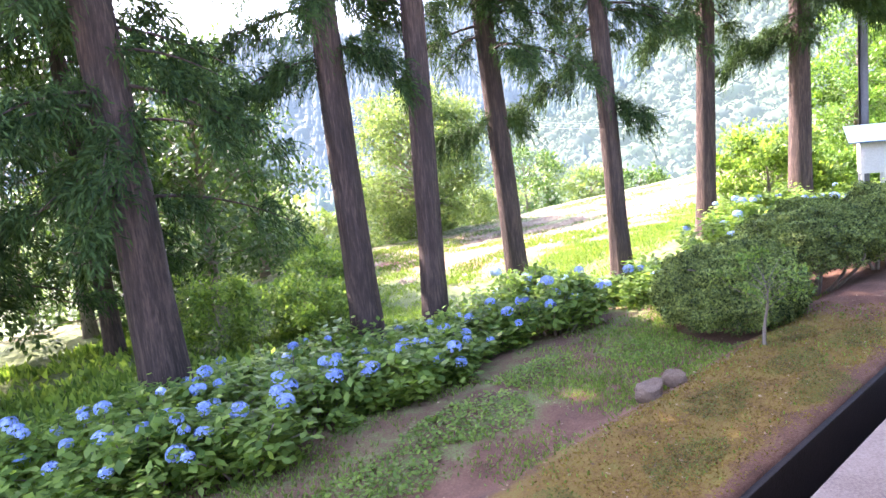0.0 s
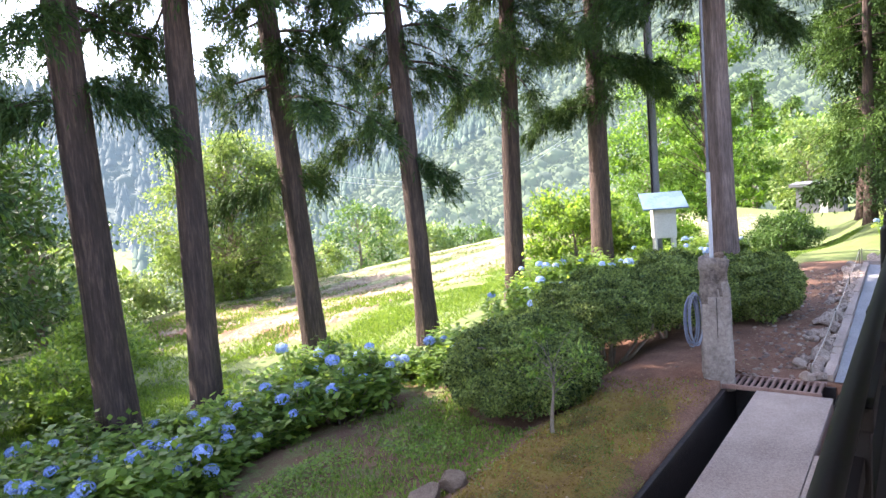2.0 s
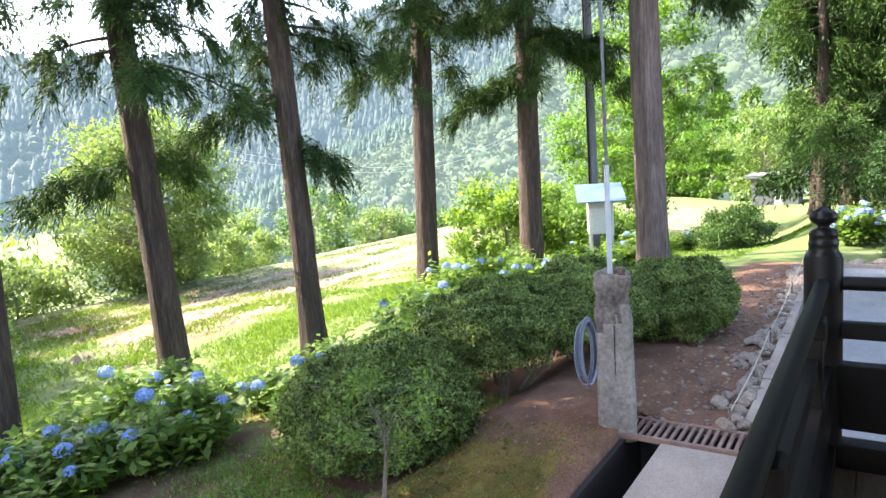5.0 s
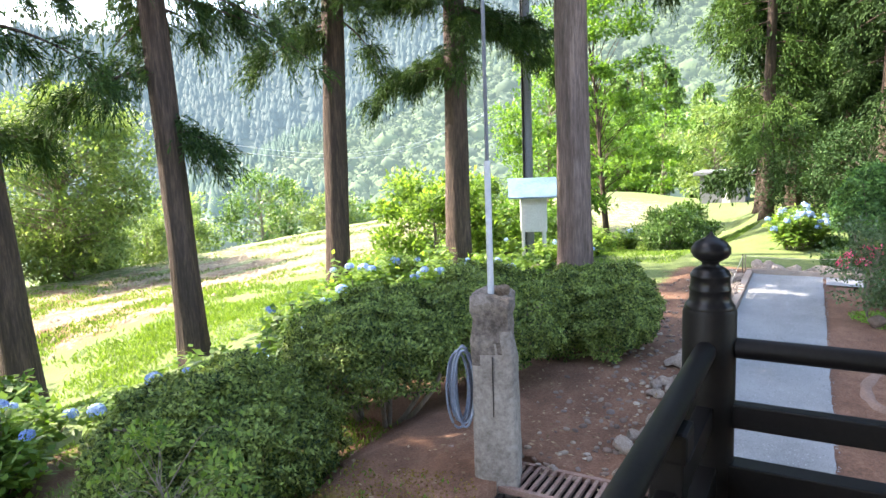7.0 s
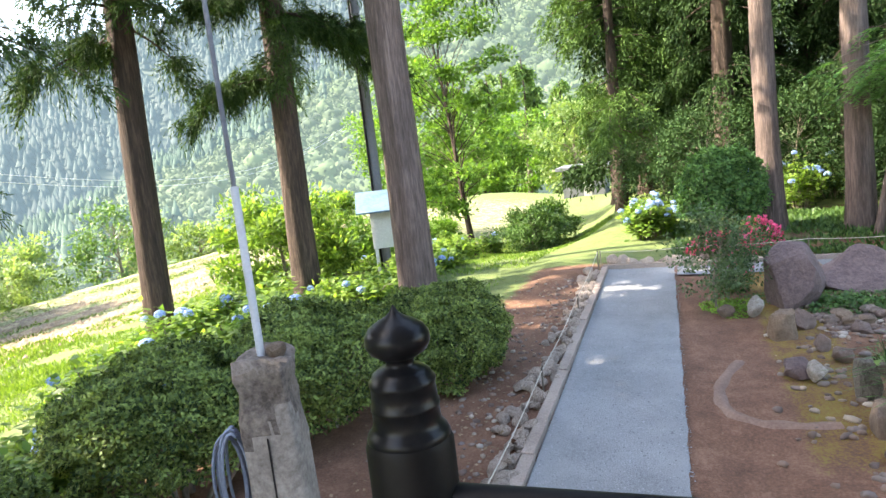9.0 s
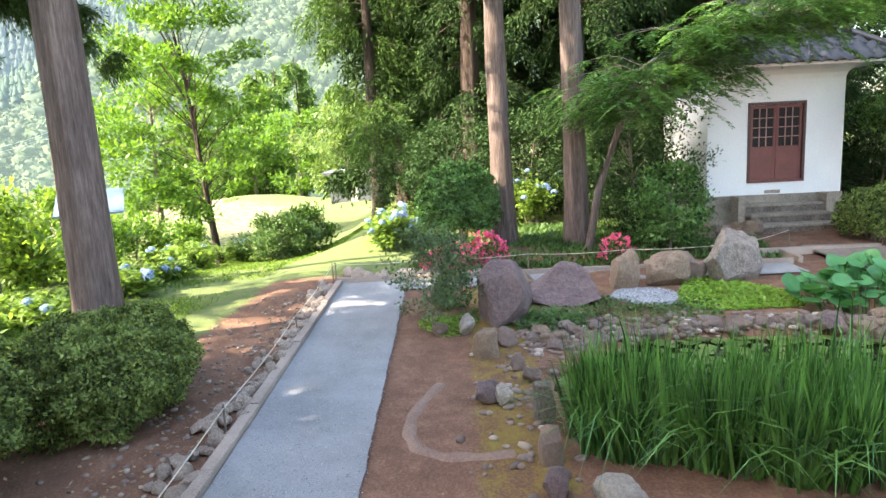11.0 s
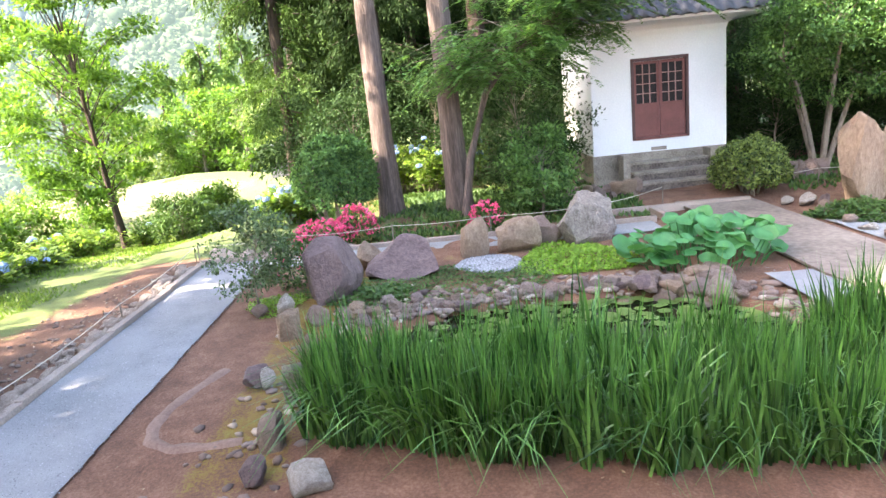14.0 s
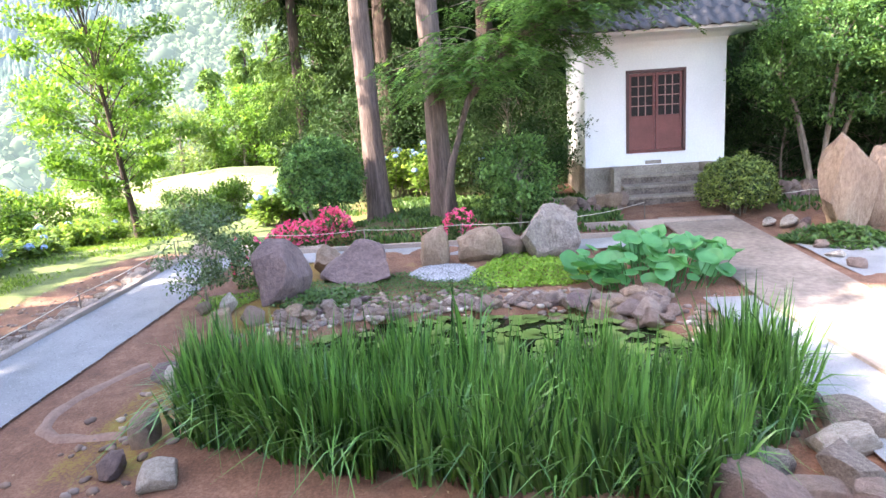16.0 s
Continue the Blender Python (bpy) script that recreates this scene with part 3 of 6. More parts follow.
def cedar(x, y, h, r0, seed, low, lean=(0, 0), dense=1.0, reach=1.6, needle=0.13, gap=1.0, frond=1.0, slim=0.085, top=6.3, thin=0.10, extra=(), mat=None, bark=None, label="tall cedar with bare trunk and drooping dark foliage"):
    r = np.random.default_rng(seed)
    v, f, path, rad = trunk_mesh(h, r0, r, lean)
    tree = thing("cedar_tree", label, "tree", pose(x, y, gz(x, y)))
    put("trunk", npmesh("trunk", v, f, bark or BARK, True), tree)
    limbs, P, D = [], [], []
    heights, z = [(e[0], e[1], e[2]) for e in extra], low
    while z < h * 0.97:
        heights.append((z, None, None))
        z += r.uniform(0.16, 0.36) * (1.0 if z < 7 else 0.9) * gap
    for z, given_az, given_len in heights:
        k = np.interp(z, path[:, 2], np.arange(len(path)))
        base = np.array([np.interp(k, np.arange(len(path)), path[:, i]) for i in range(3)])
        az = r.uniform(0, 6.28)
        L = reach * (1 - max(0.0, (z - low) / (h - low)) ** 1.4 * 0.7) * r.uniform(0.5, 1.1) * (1.0 if z < 7 else 1.35)
        if given_len:
            az, L = given_az, given_len
        s = np.linspace(0, 1, 7)
        rise = r.uniform(-0.25, 0.2)
        pts = base + np.stack([np.cos(az) * s * L, np.sin(az) * s * L, L * (rise * s - 0.35 * s ** 2)], 1)
        if z < top:
            limbs.append(tube_data(pts, 0.028 * (1 - 0.85 * s), 4))
        out, side = np.array([np.cos(az), np.sin(az), 0.0]), np.array([-np.sin(az), np.cos(az), 0.0])
        # tufts along the outer limb; each tuft is a brush of drooping fronds, each frond a row of strands
        tufts = max(3, int(5.5 * L)) * (3 if given_len else 1)
        q = np.repeat(r.uniform(0.12, 1.02, tufts), TWIGS)
        n = len(q)
        c = np.stack([np.interp(q, s, pts[:, i]) for i in range(3)], 1) + np.repeat(r.normal(0, 0.10, (tufts, 3)), TWIGS, 0) + r.normal(0, 0.03, (n, 3))
        sd = side * r.normal(0, 0.75, (n, 1)) + out * r.uniform(0.0, 1.0, (n, 1)) + np.array([0, 0, 1.0]) * r.uniform(-0.9, 0.35, (n, 1))
        ln = r.uniform(0.14, 0.42, (n, 1)) * frond
        m = max(3, int((19 if dense > 0.9 else 12) * dense))
        u = np.tile(np.linspace(0.05, 1, m)[None, :, None], (n, 1, 1)) + r.uniform(-0.03, 0.03, (n, m, 1))
        pp = c[:, None] + unit(sd)[:, None] * ln[:, None] * u + np.array([0, 0, -0.55]) * ln[:, None] * u ** 2
        dd = unit(sd)[:, None] + np.array([0, 0, -1.1]) * u + r.normal(0, 0.5, (n, m, 3))
        P.append(pp.reshape(-1, 3))
        D.append(dd.reshape(-1, 3))
    if limbs:
        tagged(put("branching", npmesh("branching", *join(limbs), BARK, True), tree), "bare brown limbs", kind="stuff")
    P, D = np.concatenate(P), np.concatenate(D)
    hi = P[:, 2] > top
    keep = ~hi | (r.uniform(size=len(P)) < thin)
    P, D, hi = P[keep], D[keep], hi[keep]
    size = np.where(hi, 0.42, needle)
    tagged(put("crown", npmesh("crown", *leaf_data(P, D, size, np.where(hi, size * 0.42, size * slim), r), mat or CEDAR), tree), kind="stuff")
    return tree


#          x      y     h    r     low  seed
ROW = [(2.55, 9.2, 17, 0.34, 3.0, 21), (5.24, 8.27, 17, 0.25, 5.2, 22), (6.14, 7.77, 16, 0.20, 5.6, 23), (8.7, 8.37, 16, 0.22, 4.6, 24),
       (10.3, 7.25, 16, 0.195, 4.5, 25), (13.2, 7.12, 17, 0.21, 4.6, 26), (16.0, 6.31, 17, 0.26, 4.4, 27), (13.08, 2.9, 18, 0.25, 5.1, 28), (-0.5, 9.6, 17, 0.3, 2.8, 29),
       (0.6, 13.2, 16, 0.22, 1.6, 33), (3.2, 14.8, 16, 0.2, 1.8, 34), (-2.6, 12.2, 16, 0.24, 1.6, 35)]
LEFTWARD = {21: 0.025, 22: 0.01, 23: -0.04, 24: 0.04, 25: 0.023, 26: -0.036, 27: -0.01, 28: 0.01}
EXTRA = {24: ((3.4, 2.6, 1.3), (3.5, 0.2, 1.0)), 25: ((3.15, -1.0, 0.85), (3.9, 2.4, 1.2)), 27: ((4.3, 2.2, 1.5), (4.0, 2.6, 1.2), (4.9, -1.2, 1.9), (5.2, -0.7, 2.1), (5.4, 2.6, 2.0)), 26: ((4.5, 2.5, 1.2),), 28: ((5.4, -0.6, 1.6), (5.6, 2.5, 1.7), (5.9, -1.1, 1.9), (5.7, 2.1, 1.9)), 22: ((4.5, 2.6, 1.5), (4.7, -0.9, 1.1))}
for X, Y, H, R0, LOW, SEED in ROW:
    cedar(X, Y, H, R0, SEED, LOW, lean=(-0.56 * LEFTWARD.get(SEED, 0), 0.83 * LEFTWARD.get(SEED, 0)), reach=2.1 if X < 4 else 1.8, gap=0.62, bark=BARK_PALE if Y < 5 else BARK, extra=EXTRA.get(SEED, ()), dense=0.95 if X > 4 else 0.6, needle=0.10 if X > 4 else 0.13, slim=0.15 if X > 4 else 0.19, top=7.3 if X < 9 else 6.9)
for X, Y, H, R0, SEED in ((19.97, -1.84, 16, 0.235, 31), (19.31, -3.2, 16, 0.235, 32)):
    cedar(X, Y, H, R0, SEED, 6.0, reach=1.8, lean=(0.0, 0.02), bark=BARK_PALE)


# ---- broadleaf trees, shrubs and hedges ----
def blob_leaves(c, rad, n, size, width, r, shell=0.45, up=0.35):
    """Leaves through the outer part of an ellipsoid."""
    d = sphere_points(n, r)
    k = 1 - shell * r.uniform(0, 1, (n, 1)) ** 1.6
    k = k * (1 + 0.16 * wob(d * 2 + np.asarray(c), 1.7)[:, None])
    p = np.asarray(c) + d * k * np.asarray(rad)
    return p, d * 0.7 + r.normal(0, 0.6, (n, 3)) + np.array([0, 0, up])


def limb_path(a, b, r, bend=0.12, n=6):
    s = np.linspace(0, 1, n)[:, None]
    a, b = np.asarray(a, float), np.asarray(b, float)
    L = np.linalg.norm(b - a)
    return a + (b - a) * s + r.normal(0, bend * L, 3) * np.sin(s * np.pi) + np.array([0, 0, 0.12 * L]) * np.sin(s * np.pi)


def broad_tree(x, y, h, r0, crown, low, n_clumps, n_leaves, leaf_size, mat, seed, label, name="broadleaf_tree", bark=None, clump=0.75, lean=(0, 0), flat=0.6, aspect=0.55, cat="tree"):
    """Trunk, limbs that reach each clump, and clumps of leaves with gaps between them."""
    r = np.random.default_rng(seed)
    tree = thing(name, label, cat, pose(x, y, gz(x, y)))
    t = np.linspace(0, 1, 12)
    path = np.stack([lean[0] * t * h + 0.12 * np.sin(3 * t + seed) * t, lean[1] * t * h + 0.1 * np.sin(4 * t + seed) * t, t * h * 0.85 - 0.1], 1)
    put("trunk", npmesh("trunk", *tube_data(path, r0 * (1 - 0.85 * t) * (1 + 0.4 * np.exp(-t * 14)), 12), bark or BARK_GREY, True), tree)
    limbs, P, D = [], [], []
    for i in range(n_clumps):
        zc = low + (h - low) * (i + r.uniform(0, 1)) / n_clumps
        f = (zc - low) / (h - low)
        width = crown * (0.55 + 0.9 * np.sin(np.pi * min(0.97, f * 0.85 + 0.12))) * 0.75
        az, q = r.uniform(0, 6.28), r.uniform(0.25, 1.0) ** 0.6
        ax = np.array([lean[0] * zc, lean[1] * zc, 0])
        c = ax + np.array([np.cos(az) * width * q, np.sin(az) * width * q, zc])
        start = np.array([np.interp(zc * 0.72, path[:, 2], path[:, j]) for j in range(3)])
        limbs.append(tube_data(limb_path(start, c, r), r0 * 0.17 * np.linspace(1, 0.2, 6), 5))
        cr = clump * r.uniform(0.6, 1.25)
        p, d = blob_leaves(c, (cr, cr, cr * flat), int(n_leaves * r.uniform(0.6, 1.3)), leaf_size, 0, r, 0.8, 0.1)
        P.append(p)
        D.append(d)
    if limbs:
        tagged(put("branching", npmesh("branching", *join(limbs), bark or BARK_GREY, True), tree), kind="stuff")
    P, D = np.concatenate(P), np.concatenate(D)
    tagged(put("crown", npmesh("crown", *leaf_data(P, D, leaf_size, leaf_size * aspect, r, np.array([[0, 0, 1.0]])), mat), tree), kind="stuff")
    return tree


def hedge(blobs, seed, label, n=42000, size=0.05, name="clipped_hedge", mat=None):
    """Clipped evergreen mound: twiggy core, and leaves in a dense uneven skin. blobs: centre x, y and radii."""
    r = np.random.default_rng(seed)
    x0, y0 = blobs[0][0], blobs[0][1]
    ob = thing(name, label, "hedge", pose(x0, y0, 0))
    area = sum(b[2] * b[3] for b in blobs)
    P, D, core, stems = [], [], [], []
    for x, y, rx, ry, h, base in blobs:
        z0 = gz(x, y)
        m = int(n * rx * ry / area)
        d = sphere_points(m, r)
        d[:, 2] = np.where(d[:, 2] < -0.55, -d[:, 2], d[:, 2])
        sq = np.abs(d) ** 0.99 * np.sign(d)
        skin = 1 + 0.05 * wob(d * 2.2 + (x, y, 0), 1.8)[:, None] + 0.13 * wob(d * 5 + (x, y, 0), 1.5)[:, None]
        k = skin * (1 - 0.16 * r.uniform(0, 1, (m, 1)) ** 2) * (1 + 0.03 * (r.uniform(size=(m, 1)) ** 8))
        half = h * 0.62
        p = np.array([x - x0, y - y0, z0 + base + h - half]) + sq * k * np.array([rx, ry, half])
        p = p[p[:, 2] > z0 + base * 0.5]
        P.append(p)
        D.append(unit(p - np.array([x - x0, y - y0, z0 + base + h - half])) + r.normal(0, 0.7, (len(p), 3)) + (0, 0, 0.3))
        for _ in range(9):
            az = r.uniform(0, 6.28)
            s = (x - x0 + rx * 0.25 * np.cos(az), y - y0 + ry * 0.25 * np.sin(az), z0 - 0.05)
            e = (x - x0 + rx * 0.8 * np.cos(az), y - y0 + ry * 0.8 * np.sin(az), z0 + base + h * r.uniform(0.4, 0.8))
            stems.append(tube_data(limb_path(s, e, r, 0.1), np.linspace(0.028, 0.008, 6), 6))
        # shaded leaves inside
        pi, di = blob_leaves((x - x0, y - y0, z0 + base + h - half), (rx * 0.8, ry * 0.8, half * 0.8), m // 5, size, 0, r, 0.9, 0)
        ok = pi[:, 2] > z0 + base
        P.append(pi[ok])
        D.append(di[ok])
    tagged(put("branching", npmesh("branching", *join(stems), BARK_GREY, True), ob), kind="stuff")
    P, D = np.concatenate(P), np.concatenate(D)
    N = unit(D + np.array([0, 0, 0.5]) + r.normal(0, 0.5, D.shape))
    tagged(put("foliage", npmesh("foliage", *leaf_data(P, unit(np.cross(N, r.normal(size=D.shape))) + 0.35 * N, size, size * 0.5, r, N), mat or AZALEA), ob), kind="stuff")
    return ob


hedge([(7.75, 3.88, 0.9, 0.86, 0.94, 0.12)], 41, "low rounded clipped azalea mound beside the lawn", 64000, 0.038)
hedge([(9.6, 3.7, 0.85, 0.85, 0.85, 0.42), (10.6, 3.05, 0.95, 0.8, 0.92, 0.2)], 42, "long clipped azalea hedge with rounded top", 94000, 0.038)
hedge([(12.05, 2.3, 0.9, 0.7, 0.92, 0.02)], 43, "clipped azalea hedge by the earth path", 50000, 0.038)
hedge([(18.45, -8.45, 0.62, 0.6, 0.85, 0.1)], 44, "ball-shaped clipped shrub beside the steps", 9000, 0.07, "ball_shrub")


def bush(x, y, h, rad, clumps, n, size, mat, seed, label, clump=0.3):
    return broad_tree(x, y, h, 0.03, rad, 0.15, clumps, n, size, mat, seed, label, "bush", clump=clump, flat=0.6, cat="shrub")


hedge([(19.2, -0.85, 0.72, 0.78, 1.3, 0.5)], 45, "rounded evergreen shrub on bare stems under the cedars", 11000, 0.085, "evergreen_shrub", GARDEN)
bush(22.9, 3.62, 1.15, 0.85, 40, 220, 0.075, SHRUB, 46, "bushy dark green shrub on the sunlit lawn", 0.34)
bush(18.1, -4.6, 1.55, 0.6, 44, 150, 0.085, GARDEN, 47, "layered evergreen shrub before the shrine", 0.3)
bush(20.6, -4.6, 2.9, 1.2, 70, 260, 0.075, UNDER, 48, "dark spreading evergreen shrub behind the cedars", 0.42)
# bushes added to close bright gaps below the grove, shade in their colour
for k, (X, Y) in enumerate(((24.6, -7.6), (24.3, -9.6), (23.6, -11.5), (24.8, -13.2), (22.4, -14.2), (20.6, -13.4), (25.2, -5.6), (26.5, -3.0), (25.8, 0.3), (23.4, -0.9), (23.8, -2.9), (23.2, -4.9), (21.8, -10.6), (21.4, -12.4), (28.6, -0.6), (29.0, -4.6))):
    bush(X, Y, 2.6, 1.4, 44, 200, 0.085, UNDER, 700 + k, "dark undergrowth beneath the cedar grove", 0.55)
bush(22.3, 7.0, 1.3, 0.9, 34, 150, 0.11, MAPLE, 51, "bright green shrub under the slender tree", 0.4)
bush(25.8, 7.4, 1.1, 0.9, 30, 150, 0.11, MAPLE, 52, "bright green shrub beyond the slender tree", 0.4)
bush(20.2, 6.9, 1.2, 0.8, 30, 150, 0.11, MAPLE, 53, "bright green shrub near the utility pole", 0.4)
bush(26.4, 3.75, 1.2, 0.7, 40, 200, 0.09, MAPLE, 49, "light green shrub beside the lawn path", 0.35)
bush(25.6, 4.2, 0.9, 0.7, 30, 160, 0.09, MAPLE, 50, "low light green shrub on the lawn", 0.3)


# ---- hydrangeas ----
def head_mesh(seed, mat, rad=0.085, n=150):
    r = np.random.default_rng(seed)
    d = sphere_points(n, r)
    d[:, 2] = np.where(d[:, 2] < -0.4, -d[:, 2], d[:, 2])
    t = unit(np.cross(d, r.normal(size=(n, 3))))
    p = d * rad * np.array([1, 1, 0.8]) - t * 0.016
    return npmesh("flower_head", *leaf_data(p, t + d * 0.15, 0.034, 0.03, r, d), mat)


HEADS = [head_mesh(60 + i, BLUE) for i in range(3)]


def hydrangea(x, y, rad, h, n_heads, seed, label, leaf_n=1250, mat=None, group="hydrangea bank"):
    r = np.random.default_rng(seed)
    ob = thing("hydrangea", label, "shrub", pose(x, y, gz(x, y)), group)
    P, D, stems = [], [], []
    for i in range(14):
        az, q = r.uniform(0, 6.28), np.sqrt(r.uniform(0, 1)) * rad
        top = np.array([np.cos(az) * q, np.sin(az) * q, h * (1.05 - 0.45 * (q / rad) ** 2) * r.uniform(0.75, 1.05)])
        stems.append(tube_data(limb_path((top[0] * 0.3, top[1] * 0.3, -0.05), top * 0.97, r, 0.05), np.linspace(0.012, 0.005, 6), 5))
        m = leaf_n // 14
        s = r.uniform(0.15, 1, (m, 1)) ** 0.6
        p = top * s + r.normal(0, 0.07, (m, 3))
        P.append(p)
        dd = r.normal(0, 1, (m, 3)) * (1, 1, 0.35)
        D.append(unit(dd) + (0, 0, -0.15))
        if i < n_heads:
            b = put("flower_head", HEADS[i % 3], ob)
            b.matrix_basis = pose(*(top + (0, 0, 0.05)), 0, 0, r.uniform(0, 360)) @ Matrix.Diagonal((*(np.ones(3) * r.uniform(0.6, 1.1)), 1))
    tagged(put("branching", npmesh("branching", *join(stems), BARK_GREY, True), ob), kind="stuff")
    P, D = np.concatenate(P), np.concatenate(D)
    tagged(put("foliage", npmesh("foliage", *leaf_data(P, D, 0.115, 0.07, r, np.array([[0, 0, 1.0]])), mat or HYDRA), ob), kind="stuff")


hr = np.random.default_rng(5)
for i in range(17):
    fx = 0.2 + 0.45 * i + hr.uniform(-0.2, 0.2)
    hydrangea(fx, 5.75 + 0.02 * i + hr.uniform(-0.35, 0.3), hr.uniform(0.5, 0.7), hr.uniform(0.5, 0.68) * (0.75 if 7 <= i <= 12 else 1.0), int(hr.integers(1, 6)), 200 + i, "leafy hydrangea with blue flower heads under the cedars")
for i in range(16):
    hydrangea(0.3 + 0.5 * i + hr.uniform(-0.2, 0.2), 6.9 + hr.uniform(-0.35, 0.5), hr.uniform(0.55, 0.75), hr.uniform(0.6, 0.8) * (0.55 if 7 <= i <= 11 else 0.9), int(hr.integers(1, 5)), 220 + i, "leafy hydrangea with blue flower heads under the cedars")
for i in range(7):
    hydrangea(0.6 + 0.8 * i + hr.uniform(-0.2, 0.2), 8.2 + hr.uniform(-0.3, 0.5), hr.uniform(0.6, 0.8), hr.uniform(0.5, 0.8), int(hr.integers(0, 4)), 240 + i, "leafy hydrangea with blue flower heads under the cedars")
for i in range(15):
    fx = 8.6 + 0.58 * i + hr.uniform(-0.2, 0.2)
    hydrangea(fx, 6.25 - 0.08 * i + hr.uniform(-0.5, 0.5), hr.uniform(0.55, 0.75), hr.uniform(0.32, 0.45) if i < 4 else hr.uniform(0.6, 0.85) * (1.0 if i < 11 else 0.6), int(hr.integers(1, 5)), 260 + i, "sunlit hydrangea with pale blue flower heads")
for i in range(13):
    hydrangea(8.7 + 0.36 * i + hr.uniform(-0.15, 0.15), 5.45 - 0.07 * i + hr.uniform(-0.3, 0.3), hr.uniform(0.5, 0.65), hr.uniform(0.55, 0.8) * (0.55 if i < 4 else 1.0), int(hr.integers(0, 4)), 340 + i, "sunlit hydrangea with pale blue flower heads")
for i in range(9):
    hydrangea(17.8 + 0.75 * i, 5.4 + hr.uniform(-0.7, 0.9), hr.uniform(0.5, 0.8), hr.uniform(0.4, 0.75) * (0.6 if i < 2 else 1.0), int(hr.integers(0, 3)), 320 + i, "sunlit hydrangea with pale blue flower heads")
for i in range(6):
    hydrangea(20.2 + 0.32 * i, 0.5 + hr.uniform(-0.3, 0.3), 0.45, 0.7, 6, 290 + i, "hydrangea with blue flower heads at the edge of the grove")
for i in range(5):
    hydrangea(22.3 + 0.4 * i, -3.2 + hr.uniform(-1.5, 1.5), 0.7, 1.2, 6, 300 + i, "hydrangea with blue flower heads under the cedars")


# ---- trees round the place ----
broad_tree(24.1, 5.6, 7.6, 0.10, 2.0, 1.5, 60, 280, 0.14, MAPLE, 71, "slender leaning tree with bright sunlit leaves", lean=(-0.03, 0.07), clump=0.55, flat=0.35, bark=BARK)
broad_tree(17.2, 21.8, 5.9, 0.17, 3.0, 0.9, 150, 230, 0.15, WILLOW, 72, "bushy pale green tree at the field's edge", clump=0.85)


def feathery_tree():
    """Leaning tree whose flat sprays of feathery leaves hang before the shrine."""
    r = np.random.default_rng(73)
    tree = thing("feathery_tree", "leaning tree with feathery leaves reaching over the shrine", "tree", pose(18.55, -3.25, gz(18.55, -3.25)))
    path = np.array([(0, 0, -0.1), (0.0, -0.2, 1.1), (-0.1, -0.55, 2.2), (-0.35, -1.3, 3.1), (-0.7, -2.6, 3.75), (-0.9, -4.5, 4.15)])
    put("trunk", tube("trunk", path, np.array([0.08, 0.07, 0.06, 0.05, 0.035, 0.015]), BARK_PALE, 10), tree)
    P, D, limbs = [], [], []
    for k in range(230):
        t = r.uniform(0.44, 1.0) * 5
        a = np.array([np.interp(t, np.arange(6), path[:, i]) for i in range(3)])
        az, L = r.uniform(0, 6.28), r.uniform(0.4, 1.5)
        e = a + np.array([np.cos(az) * L, np.sin(az) * L * 1.2, r.uniform(-0.25, 0.35)])
        lp = limb_path(a, e, r, 0.06)
        limbs.append(tube_data(lp, np.linspace(0.012, 0.003, 6), 4))
        for f in range(7):
            c = lp[r.integers(2, 6)]
            fa = az + r.normal(0, 0.9)
            fd = np.array([np.cos(fa), np.sin(fa), r.uniform(-0.5, 0.0)])
            side = np.array([-np.sin(fa), np.cos(fa), 0.0])
            u = np.linspace(0.08, 1, 15)
            row = c + fd * (u * r.uniform(0.3, 0.5))[:, None] - np.array([0, 0, 0.14]) * (u ** 2)[:, None]
            for sg in (-1, 1):
                P.append(row)
                D.append(side * sg + fd * 0.45 + r.normal(0, 0.12, (15, 3)) - (0, 0, 0.15))
    if limbs:
        put("branching", npmesh("branching", *join(limbs), BARK_GREY, True), tree, kind="stuff")
    P, D = np.concatenate(P), np.concatenate(D)
    put("crown", npmesh("crown", *leaf_data(P, D, 0.10, 0.036, r, np.array([[0, 0, 1.0]])), FEATHER), tree, kind="stuff")


feathery_tree()


def stemmed_tree(x, y, h, rad, stems, clumps, n, size, mat, seed, label):
    """Several slender stems fan out of one base and carry a broad rounded crown."""
    r = np.random.default_rng(seed)
    tree = thing("garden_tree", label, "tree", pose(x, y, gz(x, y)))
    tips = []
    for k in range(stems):
        az = 6.28 * (k + r.uniform(0.1, 0.6)) / stems
        tip = np.array([np.cos(az) * rad * 0.55, np.sin(az) * rad * 0.55, h * r.uniform(0.6, 0.75)])
        p = limb_path((0.05 * np.cos(az), 0.05 * np.sin(az), -0.1), tip, r, 0.05, 9)
        put("stem", npmesh("stem", *tube_data(p, np.linspace(0.055, 0.018, 9), 8), BARK_GREY, True), tree)
        tips.append(p[5:])
    tips = np.concatenate(tips)
    limbs, P, D = [], [], []
    for k in range(clumps):
        d = unit(r.normal(size=3))
        c = np.array([0, 0, h * 0.68]) + d * np.array([rad, rad, h * 0.30]) * r.uniform(0.45, 1.0)
        a = tips[np.argmin(((tips - c) ** 2).sum(1))]
        limbs.append(tube_data(limb_path(a, c, r, 0.08), np.linspace(0.014, 0.004, 6), 5))
        p, q = blob_leaves(c, np.array([0.42, 0.42, 0.2]) * r.uniform(0.7, 1.2), n, size, 0, r, 0.8, 0.15)
        P.append(p)
        D.append(q)
    put("branching", npmesh("branching", *join(limbs), BARK_GREY, True), tree, kind="stuff")
    put("crown", npmesh("crown", *leaf_data(np.concatenate(P), np.concatenate(D), size, size * 0.5, r, np.array([[0, 0, 1.0]])), mat), tree, kind="stuff")


